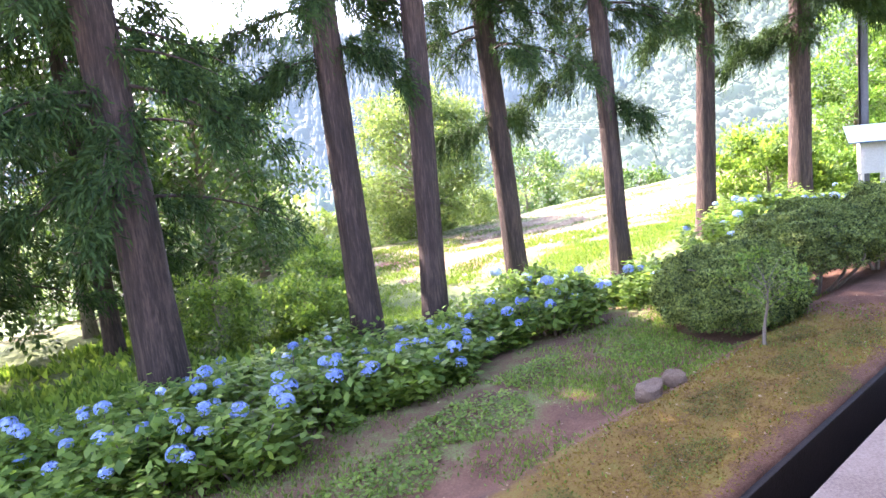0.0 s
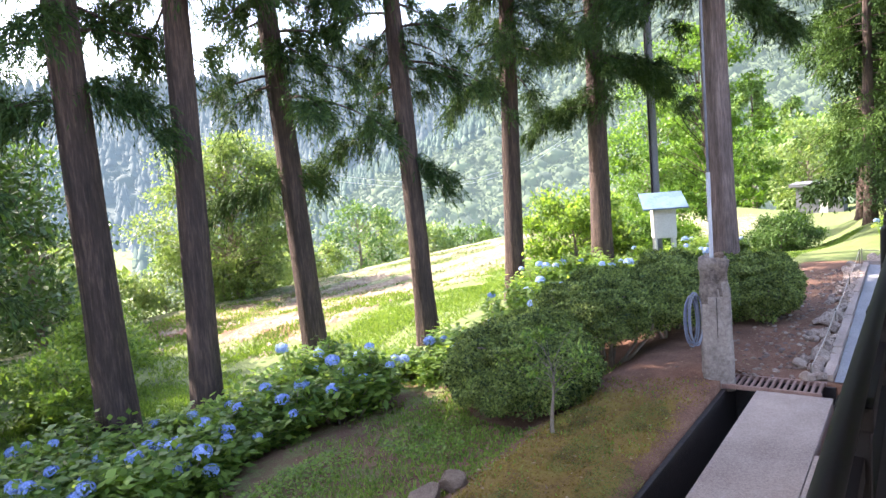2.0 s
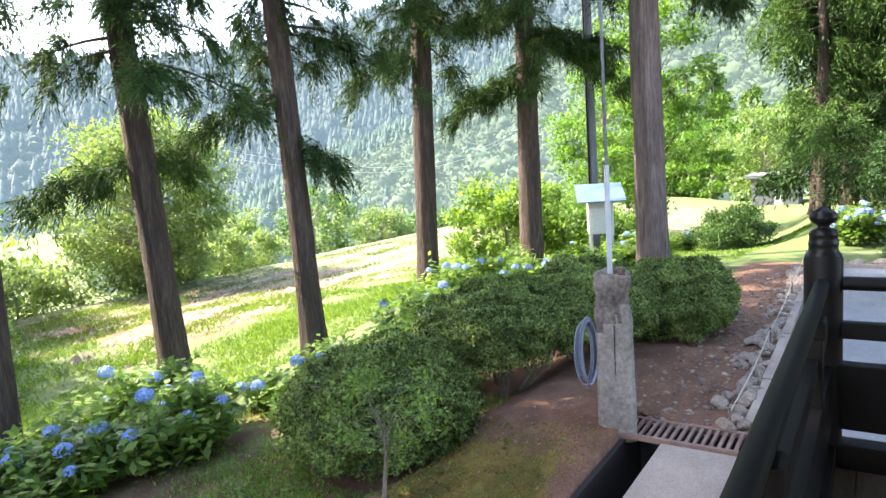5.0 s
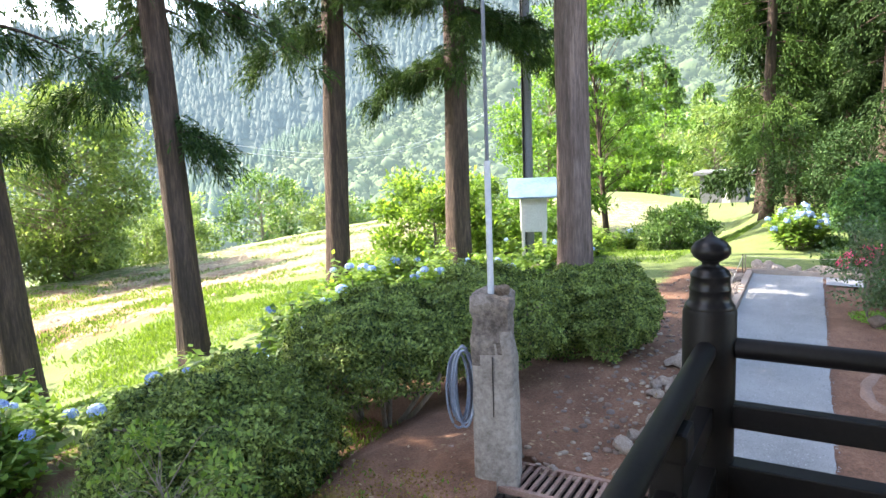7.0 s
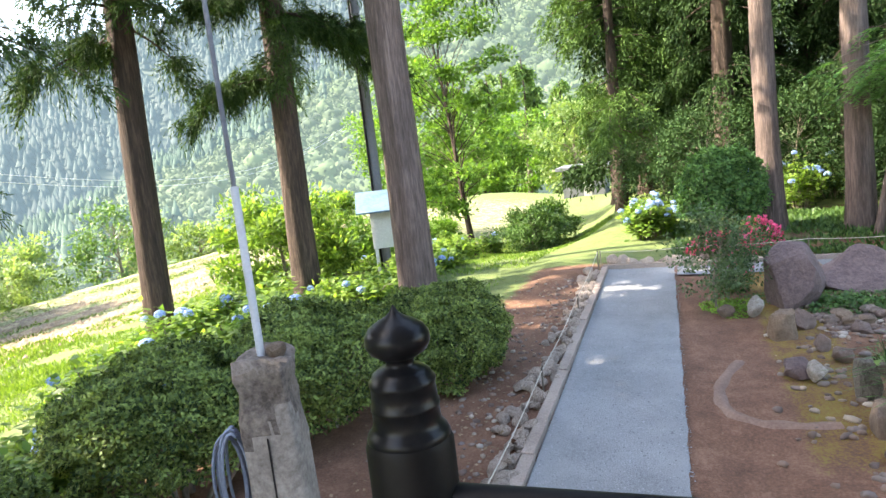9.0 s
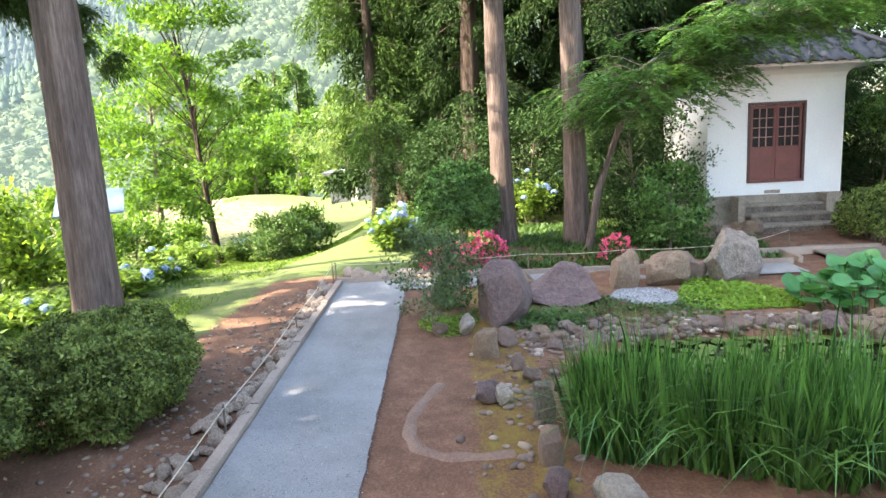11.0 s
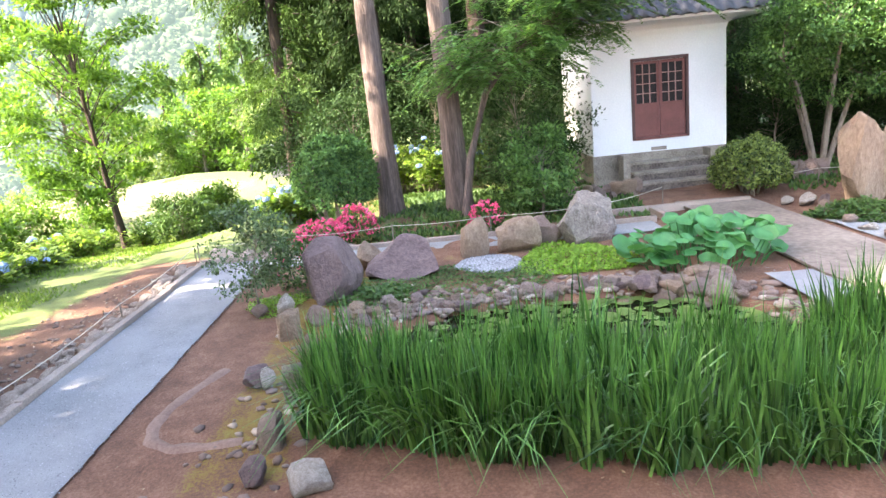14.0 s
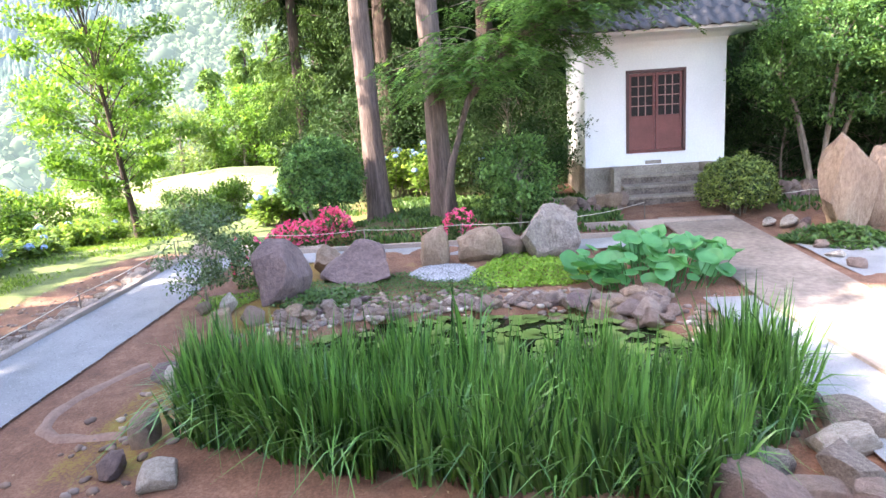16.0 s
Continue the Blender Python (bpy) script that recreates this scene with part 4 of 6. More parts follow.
stemmed_tree(19.3, -10.2, 3.7, 1.5, 5, 90, 260, 0.085, GARDEN, 74, "multi-stemmed garden tree with rounded crown beside the shrine")
stemmed_tree(18.4, -11.7, 3.6, 1.5, 5, 90, 260, 0.085, GARDEN, 75, "multi-stemmed garden tree with rounded crown beside the shrine")
stemmed_tree(20.2, -12.9, 3.9, 1.6, 4, 70, 260, 0.08, GARDEN, 77, "multi-stemmed garden tree with rounded crown beside the shrine")
broad_tree(14.3, -0.52, 1.2, 0.018, 0.52, 0.3, 44, 110, 0.05, GREYLEAF, 76, "small dull green shrub at the path's corner", "garden_shrub", clump=0.2, cat="shrub")
DARKWOOD = [(-3, 17, 9), (0.5, 16, 8), (3.5, 18.5, 9), (-1, 21, 11), (6.5, 22, 8), (3, 24, 11), (-6, 19, 10), (-9, 15, 10)]
DARKWOOD += [(6.6, 17.8, 7), (10.2, 22.5, 6), (9.0, 24.5, 9)]
for i, (X, Y, H) in enumerate(DARKWOOD):
    broad_tree(X, Y, H, 0.16, 2.8 if i < 8 else 1.9, 0.4, 46, 170, 0.2, SHRUB, 400 + i, "dense broadleaf tree at the edge of the woods", clump=1.0)
VALLEY = [(51, 47, 8.0, 3.6), (58, 44, 5.5, 3.0), (44, 50, 6, 3.4), (64, 42, 5.0, 3.4), (70, 36, 5.0, 3.2), (36, 46, 6, 3.6), (28, 40, 6, 3.4), (16, 40, 8, 4.2), (8, 36, 8, 4), (76, 30, 6, 3.4), (60, 52, 8, 3.4), (13.5, 29.5, 4.5, 2.6)]
for i, (X, Y, H, C) in enumerate(VALLEY):
    broad_tree(X, Y, H, 0.2, C, 0.8, 46, 84, 0.42, WILLOW if i % 3 else WOODS, 430 + i, "round sunlit tree beyond the field", clump=1.3)
NEARWOOD = [(53, 10, 5.5), (49, 6.0, 5.5), (56, 14, 6), (52, 3.4, 6.5), (58, 7, 7), (54, 18, 5)]
for i, (X, Y, H) in enumerate(NEARWOOD):
    broad_tree(X, Y, H, 0.16, 2.6, 0.5, 40, 120, 0.29, WILLOW if i % 2 else MAPLE, 450 + i, "sunlit broadleaf tree behind the lawn", clump=0.95)
for i, (X, Y, H) in enumerate(((14.6, 35.5, 9.5), (13.0, 34.0, 8.5), (16.2, 37.5, 10))):
    cedar(X, Y, H, 0.16, 480 + i, 0.5, reach=1.9, dense=0.3, needle=0.3, gap=0.9, frond=1.3, slim=0.4, top=20, mat=CEDAR, label="dark conical conifer beyond the field")
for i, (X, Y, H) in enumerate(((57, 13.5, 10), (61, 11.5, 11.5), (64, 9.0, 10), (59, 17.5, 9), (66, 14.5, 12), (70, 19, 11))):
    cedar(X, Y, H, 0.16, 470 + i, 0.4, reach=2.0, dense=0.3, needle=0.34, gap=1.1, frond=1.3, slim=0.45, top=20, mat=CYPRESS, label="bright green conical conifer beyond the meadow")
broad_tree(29.5, 9.5, 6.5, 0.12, 1.9, 1.0, 44, 300, 0.17, MAPLE, 460, "bright green tree behind the utility pole", clump=0.75)
broad_tree(20.5, 8.2, 1.9, 0.06, 1.5, 0.2, 30, 300, 0.13, HYDRA, 461, "broad-leaved bush beside the white box", "bush", clump=0.55, cat="shrub")
broad_tree(17.3, 7.6, 1.9, 0.06, 1.3, 0.2, 30, 300, 0.13, HYDRA, 462, "broad-leaved bush beside the cedar", "bush", clump=0.5, cat="shrub")
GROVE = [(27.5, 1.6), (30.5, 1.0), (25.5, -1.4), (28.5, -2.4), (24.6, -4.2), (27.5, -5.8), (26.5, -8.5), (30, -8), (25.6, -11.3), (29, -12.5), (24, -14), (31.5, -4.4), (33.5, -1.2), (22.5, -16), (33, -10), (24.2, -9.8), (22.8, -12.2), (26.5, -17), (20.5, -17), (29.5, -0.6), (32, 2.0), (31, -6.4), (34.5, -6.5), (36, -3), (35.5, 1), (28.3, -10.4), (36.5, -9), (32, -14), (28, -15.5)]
# one sunlit edge tree; the rest take shade-darkened needles
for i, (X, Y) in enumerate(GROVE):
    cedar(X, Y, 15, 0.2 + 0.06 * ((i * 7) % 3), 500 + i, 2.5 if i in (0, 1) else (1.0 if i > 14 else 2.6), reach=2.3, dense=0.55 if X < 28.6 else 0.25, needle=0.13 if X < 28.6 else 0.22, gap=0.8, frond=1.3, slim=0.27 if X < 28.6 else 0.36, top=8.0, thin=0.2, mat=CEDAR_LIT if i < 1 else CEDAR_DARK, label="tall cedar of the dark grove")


# ---- shrine ----
def shrine():
    X0, X1, Y0, Y1, ZF, ZT = 20.4, 23.3, -8.87, -6.1, 0.78, 3.22
    s = thing("shrine", "small white plastered hall with dark tiled roof", "shrine")
    part("foundation", box(bmesh.new(), X0 - 0.03, X1, Y0 - 0.03, Y1 + 0.03, -0.1, ZF, 0.01), OLD_CONCRETE, s, "grey concrete foundation")
    DY0, DY1, DZ0, DZ1 = -8.1, -6.92, 1.03, 2.67
    T = 0.14
    def wall(*a):
        part("wall", box(bmesh.new(), *a), PLASTER, s)
    wall(X0, X0 + T, Y0, DY0, ZF, ZT)
    wall(X0, X0 + T, DY1, Y1, ZF, ZT)
    wall(X0, X0 + T, DY0, DY1, ZF, DZ0)
    wall(X0, X0 + T, DY0, DY1, DZ1, ZT)
    wall(X0 + T, X1, Y1 - T, Y1, ZF, ZT)
    wall(X0 + T, X1, Y0, Y0 + T, ZF, ZT)
    wall(X1 - T, X1, Y0 + T, Y1 - T, ZF, ZT)
    part("vent", box(bmesh.new(), X0 - 0.012, X0 + 0.01, -7.62, -7.3, 0.80, 0.87, 0.004), OLD_CONCRETE, s, "small grey vent grille")
    fr = part("door_frame", box(box(box(bmesh.new(), X0 - 0.02, X0 + 0.1, DY0, DY0 + 0.06, DZ0, DZ1, 0.005), X0 - 0.02, X0 + 0.1, DY1 - 0.06, DY1, DZ0, DZ1, 0.005), X0 - 0.02, X0 + 0.1, DY0 + 0.06, DY1 - 0.06, DZ1 - 0.06, DZ1, 0.005), DOOR_DARK, s, "dark red-brown door frame")
    part("threshold", box(bmesh.new(), X0 - 0.03, X0 + 0.1, DY0 + 0.06, DY1 - 0.06, DZ0, DZ0 + 0.05, 0.004), DOOR_RED, s)
    for a, b in ((DY0 + 0.065, -7.515), (-7.505, DY1 - 0.065)):
        d = part("door", box(bmesh.new(), X0 + 0.03, X0 + 0.06, a, b, DZ0 + 0.055, DZ0 + 0.72, 0.003), DOOR_RED, s, "red-brown panelled door leaf with glazed grid")
        part("pane", box(bmesh.new(), X0 + 0.048, X0 + 0.053, a + 0.04, b - 0.04, DZ0 + 0.72, DZ1 - 0.1), DARK, d, "dark glass")
        for y in (a, b - 0.05):
            part("stile", box(bmesh.new(), X0 + 0.022, X0 + 0.064, y, y + 0.05, DZ0 + 0.055, DZ1 - 0.065, 0.004), DOOR_RED, d)
        for z in (DZ0 + 0.055, DZ0 + 0.68, DZ1 - 0.125):
            part("cross_rail", box(bmesh.new(), X0 + 0.024, X0 + 0.062, a + 0.05, b - 0.05, z, z + 0.06, 0.004), DOOR_RED, d)
        for i in (1, 2):
            y = a + 0.05 + (b - a - 0.1) * i / 3
            part("glazing_bar", box(bmesh.new(), X0 + 0.032, X0 + 0.058, y - 0.009, y + 0.009, DZ0 + 0.74, DZ1 - 0.125), DOOR_BAR, d, "faded pinkish-brown glazing bar")
        for i in range(1, 4):
            z = DZ0 + 0.74 + (DZ1 - 0.125 - DZ0 - 0.74) * i / 4
            part("glazing_bar", box(bmesh.new(), X0 + 0.034, X0 + 0.056, a + 0.05, b - 0.05, z - 0.009, z + 0.009), DOOR_BAR, d, "faded pinkish-brown glazing bar")
    # coved plaster cornice, eaves and hipped roof
    E = 0.72
    cx, cy = (X0 + X1) / 2, (Y0 + Y1) / 2
    bm = bmesh.new()
    rings = [(0.0, ZT - 0.12), (0.03, ZT - 0.02), (0.14, ZT + 0.07), (E - 0.05, ZT + 0.10), (E, ZT + 0.10), (E, ZT + 0.16)]
    loops = []
    for o, z in rings:
        loops.append([bm.verts.new(c) for c in ((X0 - o, Y0 - o, z), (X1 + o, Y0 - o, z), (X1 + o, Y1 + o, z), (X0 - o, Y1 + o, z))])
    for p, q in zip(loops, loops[1:]):
        for i in range(4):
            bm.faces.new((p[i], p[(i + 1) % 4], q[(i + 1) % 4], q[i]))
    bm.faces.new(loops[-1])
    part("cornice", bm, PLASTER, s, "white plaster eaves")
    roof = part("roof", box(bmesh.new(), cx - 0.1, cx + 0.1, cy - 0.1, cy + 0.1, ZT + 1.55, ZT + 1.8, 0.03), TILE, s, "dark glazed pan-tile roof")
    # rows of curved tiles on four slopes
    R, H = (X1 - X0) / 2 + E + 0.06, 1.5
    tile = bmesh.new()
    a = np.linspace(0, 1, 7)
    top = [tile.verts.new((t * 0.26, 0.0, 0.028 * math.sin(t * 2 * math.pi) + 0.03)) for t in a]
    low = [tile.verts.new((t * 0.26, 0.29, 0.028 * math.sin(t * 2 * math.pi))) for t in a]
    lip = [tile.verts.new((t * 0.26, 0.29, 0.028 * math.sin(t * 2 * math.pi) - 0.02)) for t in a]
    for i in range(6):
        tile.faces.new((top[i], top[i + 1], low[i + 1], low[i]))
        tile.faces.new((low[i], low[i + 1], lip[i + 1], lip[i]))
    tm = bm_mesh("roof_tile", tile, TILE, True)
    slope = math.hypot(R, H)
    RY = (Y1 - Y0) / 2 + E + 0.06
    for side in range(4):
        half, run = (RY, R) if side in (1, 3) else (R, RY)
        base = Matrix.Translation((cx, cy, ZT + 0.15)) @ Matrix.Rotation(side * math.pi / 2, 4, "Z")
        bmr = bmesh.new()
        vs = [bmr.verts.new(c) for c in ((-half, -run, 0.0), (half, -run, 0.0), (0, 0, H))]
        bmr.faces.new(vs)
        sl = part("roof_slope", bmr, TILE, s)
        sl.matrix_basis = base
        if side in (1, 2):
            continue
        rows = int(math.hypot(run, H) / 0.25)
        for k in range(rows):
            f = (k + 0.0) / rows
            w = half * (1 - f)
            nx = int(2 * w / 0.26)
            for i in range(nx):
                ob = put("roof_tile", tm, sl)
                ob.matrix_basis = Matrix.Translation((-nx * 0.13 + i * 0.26, -run * (1 - f) - 0.03, H * f + 0.035)) @ Matrix.Rotation(math.atan2(H, run), 4, "X") @ Matrix.Translation((0, 0.26, 0)) @ Matrix.Rotation(0, 4, "X") @ Matrix.Diagonal((1, -1, 1, 1))
    for sx, sy in ((-1, -1), (-1, 1), (1, -1), (1, 1)):
        put("hip_ridge", tube("hip_ridge", [(cx + sx * R, cy + sy * RY, ZT + 0.24), (cx + sx * R * 0.5, cy + sy * RY * 0.5, ZT + 0.24 + H * 0.5), (cx, cy, ZT + 0.24 + H)], 0.075, TILE, 10), s)
    for dx, z1 in ((0.32, 0.62), (0.64, 0.45), (0.96, 0.28)):
        # risers take a darker concrete than the treads
        part("step", box(bmesh.new(), X0 - dx, X0 - dx + 0.318, -8.35, -6.75, -0.05, z1 - 0.05), STAINED, s, "dark step riser")
        part("tread", box(bmesh.new(), X0 - dx - 0.03, X0 - dx + 0.316, -8.36, -6.74, z1 - 0.05, z1, 0.01), OLD_CONCRETE, s, "weathered concrete tread")
    for y in (-8.5, -6.75):
        part("step_cheek", box(bmesh.new(), X0 - 0.42, X0 - 0.031, y + (-0.012 if y < -8 else 0.012), y + (0.136 if y < -8 else 0.16), -0.05, 0.79, 0.01), OLD_CONCRETE, s)


shrine()


# ---- pond, irises, lotus ----
def pond_surface():
    a = np.linspace(0, 2 * np.pi, 80, endpoint=False)
    v = np.stack([12.35 + 1.5 * np.cos(a), -3.9 + 2.35 * np.sin(a), np.full(80, -0.10)], 1)
    me = bpy.data.meshes.new("water")
    me.from_pydata(v.tolist(), [], [list(range(80))])
    me.materials.append(WATER)
    put("pond_water", me, None, "still dark pond water", "water", kind="structure")


pond_surface()


def irises():
    r = np.random.default_rng(81)
    k = 720
    by = r.uniform(-6.1, -1.7, k)
    front = np.interp(-by, [1.7, 2.0, 2.7, 3.4, 4.9, 5.4, 6.2], [11.0, 10.78, 10.56, 10.2, 9.98, 10.15, 10.9])
    bx = front + 0.06 * np.sin(by * 5) + r.uniform(0, 1, k) * (11.42 - front)
    tall = np.clip(0.82 + 0.20 * wob(np.stack([bx, by, 0 * bx], 1), 2.2) + r.normal(0, 0.13, k), 0.42, 1.2)
    n = k * 13
    fan = np.repeat(r.uniform(0, 3.14, k), 13)
    spread = np.tile(np.linspace(-1, 1, 13), k) + r.normal(0, 0.25, n)
    c = np.repeat(np.stack([bx, by], 1), 13, 0) + r.normal(0, 0.035, (n, 2))
    y = c[:, 1]
    h = np.repeat(tall, 13) * (1 - 0.22 * np.abs(spread)) * r.uniform(0.75, 1.08, n)
    az = np.where(spread > 0, fan, fan + np.pi) + r.normal(0, 0.3, n)
    lean = np.abs(spread) * 0.19 + np.abs(r.normal(0, 0.05, n))
    droop = np.where(r.uniform(size=n) < 0.32, r.uniform(0.2, 0.9, n), r.uniform(0, 0.08, n))
    z0 = np.full(n, -0.12)
    S = np.linspace(0, 1, 6)
    out = np.stack([np.cos(az), np.sin(az)], 1)
    side = np.stack([-np.sin(az + 0.8), np.cos(az + 0.8)], 1)
    vs = []
    for t in S:
        w = 0.0125 * (1 - t ** 3 * 0.95) * (0.7 + 0.6 * t * (1 - t) * 4 * 0.5)
        off = (lean * t + droop * t ** 3) * h
        z = z0 + h * t - droop * h * 0.75 * t ** 4
        mid = np.column_stack([c + out * off[:, None], z])
        sd = np.column_stack([side * w, np.zeros(n)])
        vs += [mid - sd, mid + sd]
    v = np.stack(vs, 1).reshape(-1, 3)
    k = len(S) * 2
    b = np.arange(n)[:, None] * k
    f = np.concatenate([np.concatenate([b + 2 * i, b + 2 * i + 1, b + 2 * i + 3, b + 2 * i + 2], 1) for i in range(len(S) - 1)])
    put("iris_bed", npmesh("iris_bed", v, f, IRIS), None, "dense bed of tall green iris blades in the pond margin", "iris plants", kind="stuff")


irises()


def disc_leaf(name, mat, seed, cup=0.15, n=18, slit=True):
    r = np.random.default_rng(seed)
    a = np.linspace(0.12 if slit else 0, 2 * np.pi - (0.12 if slit else 0), n)
    v = [(0, 0, -cup)]
    rad = 1 + 0.06 * np.sin(a * 5 + r.uniform(0, 6))
    v += [(0.55 * np.cos(t), 0.55 * np.sin(t), -cup * 0.55) for t in a]
    v += [(k * np.cos(t), k * np.sin(t), 0.12 * cup * np.sin(t * 4)) for k, t in zip(rad, a)]
    f = [(0, i, i + 1) for i in range(1, n)] + [(i, i + n, i + n + 1, i + 1) for i in range(1, n)]
    me = bpy.data.meshes.new(name)
    me.from_pydata(v, [], f)
    me.materials.append(mat)
    me.polygons.foreach_set("use_smooth", np.ones(len(f), bool))
    return me


def pads():
    r = np.random.default_rng(82)
    ms = [disc_leaf("lily_pad", PAD, i, 0.02) for i in range(3)]
    for i in range(420):
        x, y = 12.6 + r.uniform(-1.0, 1.1), -3.95 + r.uniform(-1.9, 2.1)
        if pond(x, y) > 1.0 or (y > -3.0 and r.uniform() < 0.5):
            continue
        s = r.uniform(0.05, 0.10)
        ob = put("lily_pad", ms[i % 3], None, "round green water lily pad on the pond", "water lily", "lily pads")
        ob.matrix_basis = pose(x, y, -0.092 + i * 0.0001, r.uniform(-3, 3), r.uniform(-3, 3), r.uniform(0, 360)) @ Matrix.Diagonal((s, s, s, 1))
    lot = [disc_leaf("lotus_leaf", LOTUS, 20 + i, 0.28, 20, False) for i in range(3)]
    clump = thing("lotus_plant", "clump of broad pale green lotus leaves", "lotus", pose(14.6, -6.0, 0.0))
    for i in range(150):
        a, q = r.uniform(0, 6.28), np.sqrt(r.uniform())
        x, y = np.cos(a) * q * 0.75, np.sin(a) * q * 1.0
        z = r.uniform(0.2, 0.62) * (1.1 - 0.5 * q)
        s = r.uniform(0.07, 0.135)
        ob = put("leaf", lot[i % 3], clump)
        ob.matrix_basis = pose(x, y, z, r.uniform(-35, 35), r.uniform(-55, 15), r.uniform(-60, 60)) @ Matrix.Diagonal((s, s, s, 1))
        put("stalk", tube("stalk", [(x * 0.8, y * 0.8, -0.05), (x * 0.9, y * 0.9, z * 0.5), (x, y, z - s * 0.27)], 0.006, LOTUS, 5), clump)


pads()


def ring_stones():
    r = np.random.default_rng(83)
    def lay(pts, smin, smax, label, group, flat=0.6, sink=0.25, pick=None):
        for x, y in pts:
            s = r.uniform(smin, smax)
            rock("stone", x, y, gz(x, y) + s * (flat - sink), s * r.uniform(0.9, 1.5), s * r.uniform(0.75, 1.1), s * flat * r.uniform(0.8, 1.25), r.uniform(0, 360), (pick or BROWN_ROCKS)[int(r.integers(0, len(pick or BROWN_ROCKS)))], label, group)
    back = [(13.75 + 0.25 * math.sin(1.7 * t) + r.uniform(-0.25, 0.3), -1.6 - t * 0.105) for t in np.arange(0, 38, 0.5)]
    lay(back, 0.06, 0.13, "rounded brown stone of the pond's edge", "pond edge stones")
    mound = [(13.6 + r.uniform(-0.55, 0.4), -5.2 + r.uniform(-0.75, 0.5)) for _ in range(64)]
    lay(mound, 0.075, 0.15, "rounded brown stone piled by the lotus", "pond edge stones", 0.7, 0.1)
    right = [(12.6 - t * 0.13 + r.uniform(-0.15, 0.15), -6.05 + r.uniform(-0.2, 0.25)) for t in range(16)]
    lay(right, 0.10, 0.2, "pale rounded stone of the pond's edge", "pond edge stones")
    # stones set one by one along the red earth: x, y, half width, half height, mesh, words
    single = [(14.0, -0.6, 0.12, 0.09, 0, "brown stone"), (13.96, -0.9, 0.12, 0.16, 4, "pale stone"), (13.25, -1.1, 0.13, 0.17, 9, "upright tan stone"),
              (12.8, -1.4, 0.10, 0.09, 1, "brown stone"), (12.45, -1.5, 0.13, 0.1, 3, "brown stone"), (12.06, -1.05, 0.17, 0.12, 7, "purple-brown stone"), (11.9, -1.18, 0.09, 0.12, 4, "pale egg-shaped stone"),
              (11.6, -1.5, 0.11, 0.19, 8, "tall grey angular stone"), (10.9, -1.45, 0.10, 0.13, 11, "upright grey-brown stone"), (10.5, -1.43, 0.15, 0.11, 7, "purple-brown stone"), (10.36, -1.80, 0.145, 0.065, 10, "flat pale angular stone"),
              (13.6, -1.35, 0.15, 0.12, 1, "brown stone"), (12.1, -1.75, 0.1, 0.08, 5, "brown stone")]
    for x, y, w, h, k, words in single:
        rock("stone", x, y, gz(x, y) + h * 0.72, w, w * r.uniform(0.75, 1.0), h, r.uniform(-40, 40), ROCKS[k], words + " edging the red earth", "pond edge stones")
    front = [(9.95, -5.5), (9.98, -5.82), (10.3, -5.62), (10.2, -6.1), (10.5, -6.2), (9.85, -6.15), (10.75, -6.4)]
    lay(front, 0.11, 0.165, "grey-brown squared stone before the irises", "pond edge stones", 0.75, 0.3, ROCKS[8:])
    kerbside = [(8.95 + t * 0.062 + r.uniform(-0.05, 0.05), 1.17 + path_shift(8.95 + t * 0.062) + abs(r.normal(0.06, 0.13))) for t in range(130)]
    lay(kerbside, 0.045, 0.105, "pale broken stone beside the kerb", "kerbside stones", 0.7, 0.2, KERB_ROCKS)
    end = [(17.35 + r.uniform(-0.1, 0.2), 1.0 - t * 0.1) for t in range(24)]
    lay(end, 0.08, 0.17, "pale broken stone at the end of the path", "path end stones", 0.7, 0.2, KERB_ROCKS)
    for z in (0.0, 0.2):
        terrace = [(19.05 + 0.1 * z + r.uniform(-0.04, 0.04), -5.1 - t * 0.2 - z * 0.5) for t in range(8)]
        terrace += [(19.05 + 0.1 * z + r.uniform(-0.04, 0.04), -8.6 - t * 0.2 - z * 0.5) for t in range(8)]
        lay(terrace, 0.12, 0.15, "rounded stone of the low terrace wall", "terrace stones", 0.9, 0.35 - z * 5)


ring_stones()
sheet("gravel_bed", GRAVEL, np.linspace(9.6, 13.7, 40), np.linspace(-9.6, -6.35, 30), 0.035, "blue-grey gravel bed by the pond", "gravel", 0.01)


def slab_path():
    """Flat stone path that runs slantwise up to the shrine."""
    bm = bmesh.new()
    vs = [bm.verts.new(c) for c in ((18.6, -7.05, 0.03), (13.4, -6.88, 0.03), (9.8, -7.2, 0.03), (9.8, -8.25, 0.03), (13.3, -8.08, 0.03), (18.6, -8.3, 0.03))]
    f = bm.faces.new(vs)
    r = bmesh.ops.extrude_face_region(bm, geom=[f])
    bmesh.ops.translate(bm, vec=(0, 0, 0.03), verts=[v for v in r["geom"] if isinstance(v, bmesh.types.BMVert)])
    put("stone_path", bm_mesh("stone_path", bm, SLAB), None, "pale worn stone path leading to the shrine", "path", kind="structure")


slab_path()


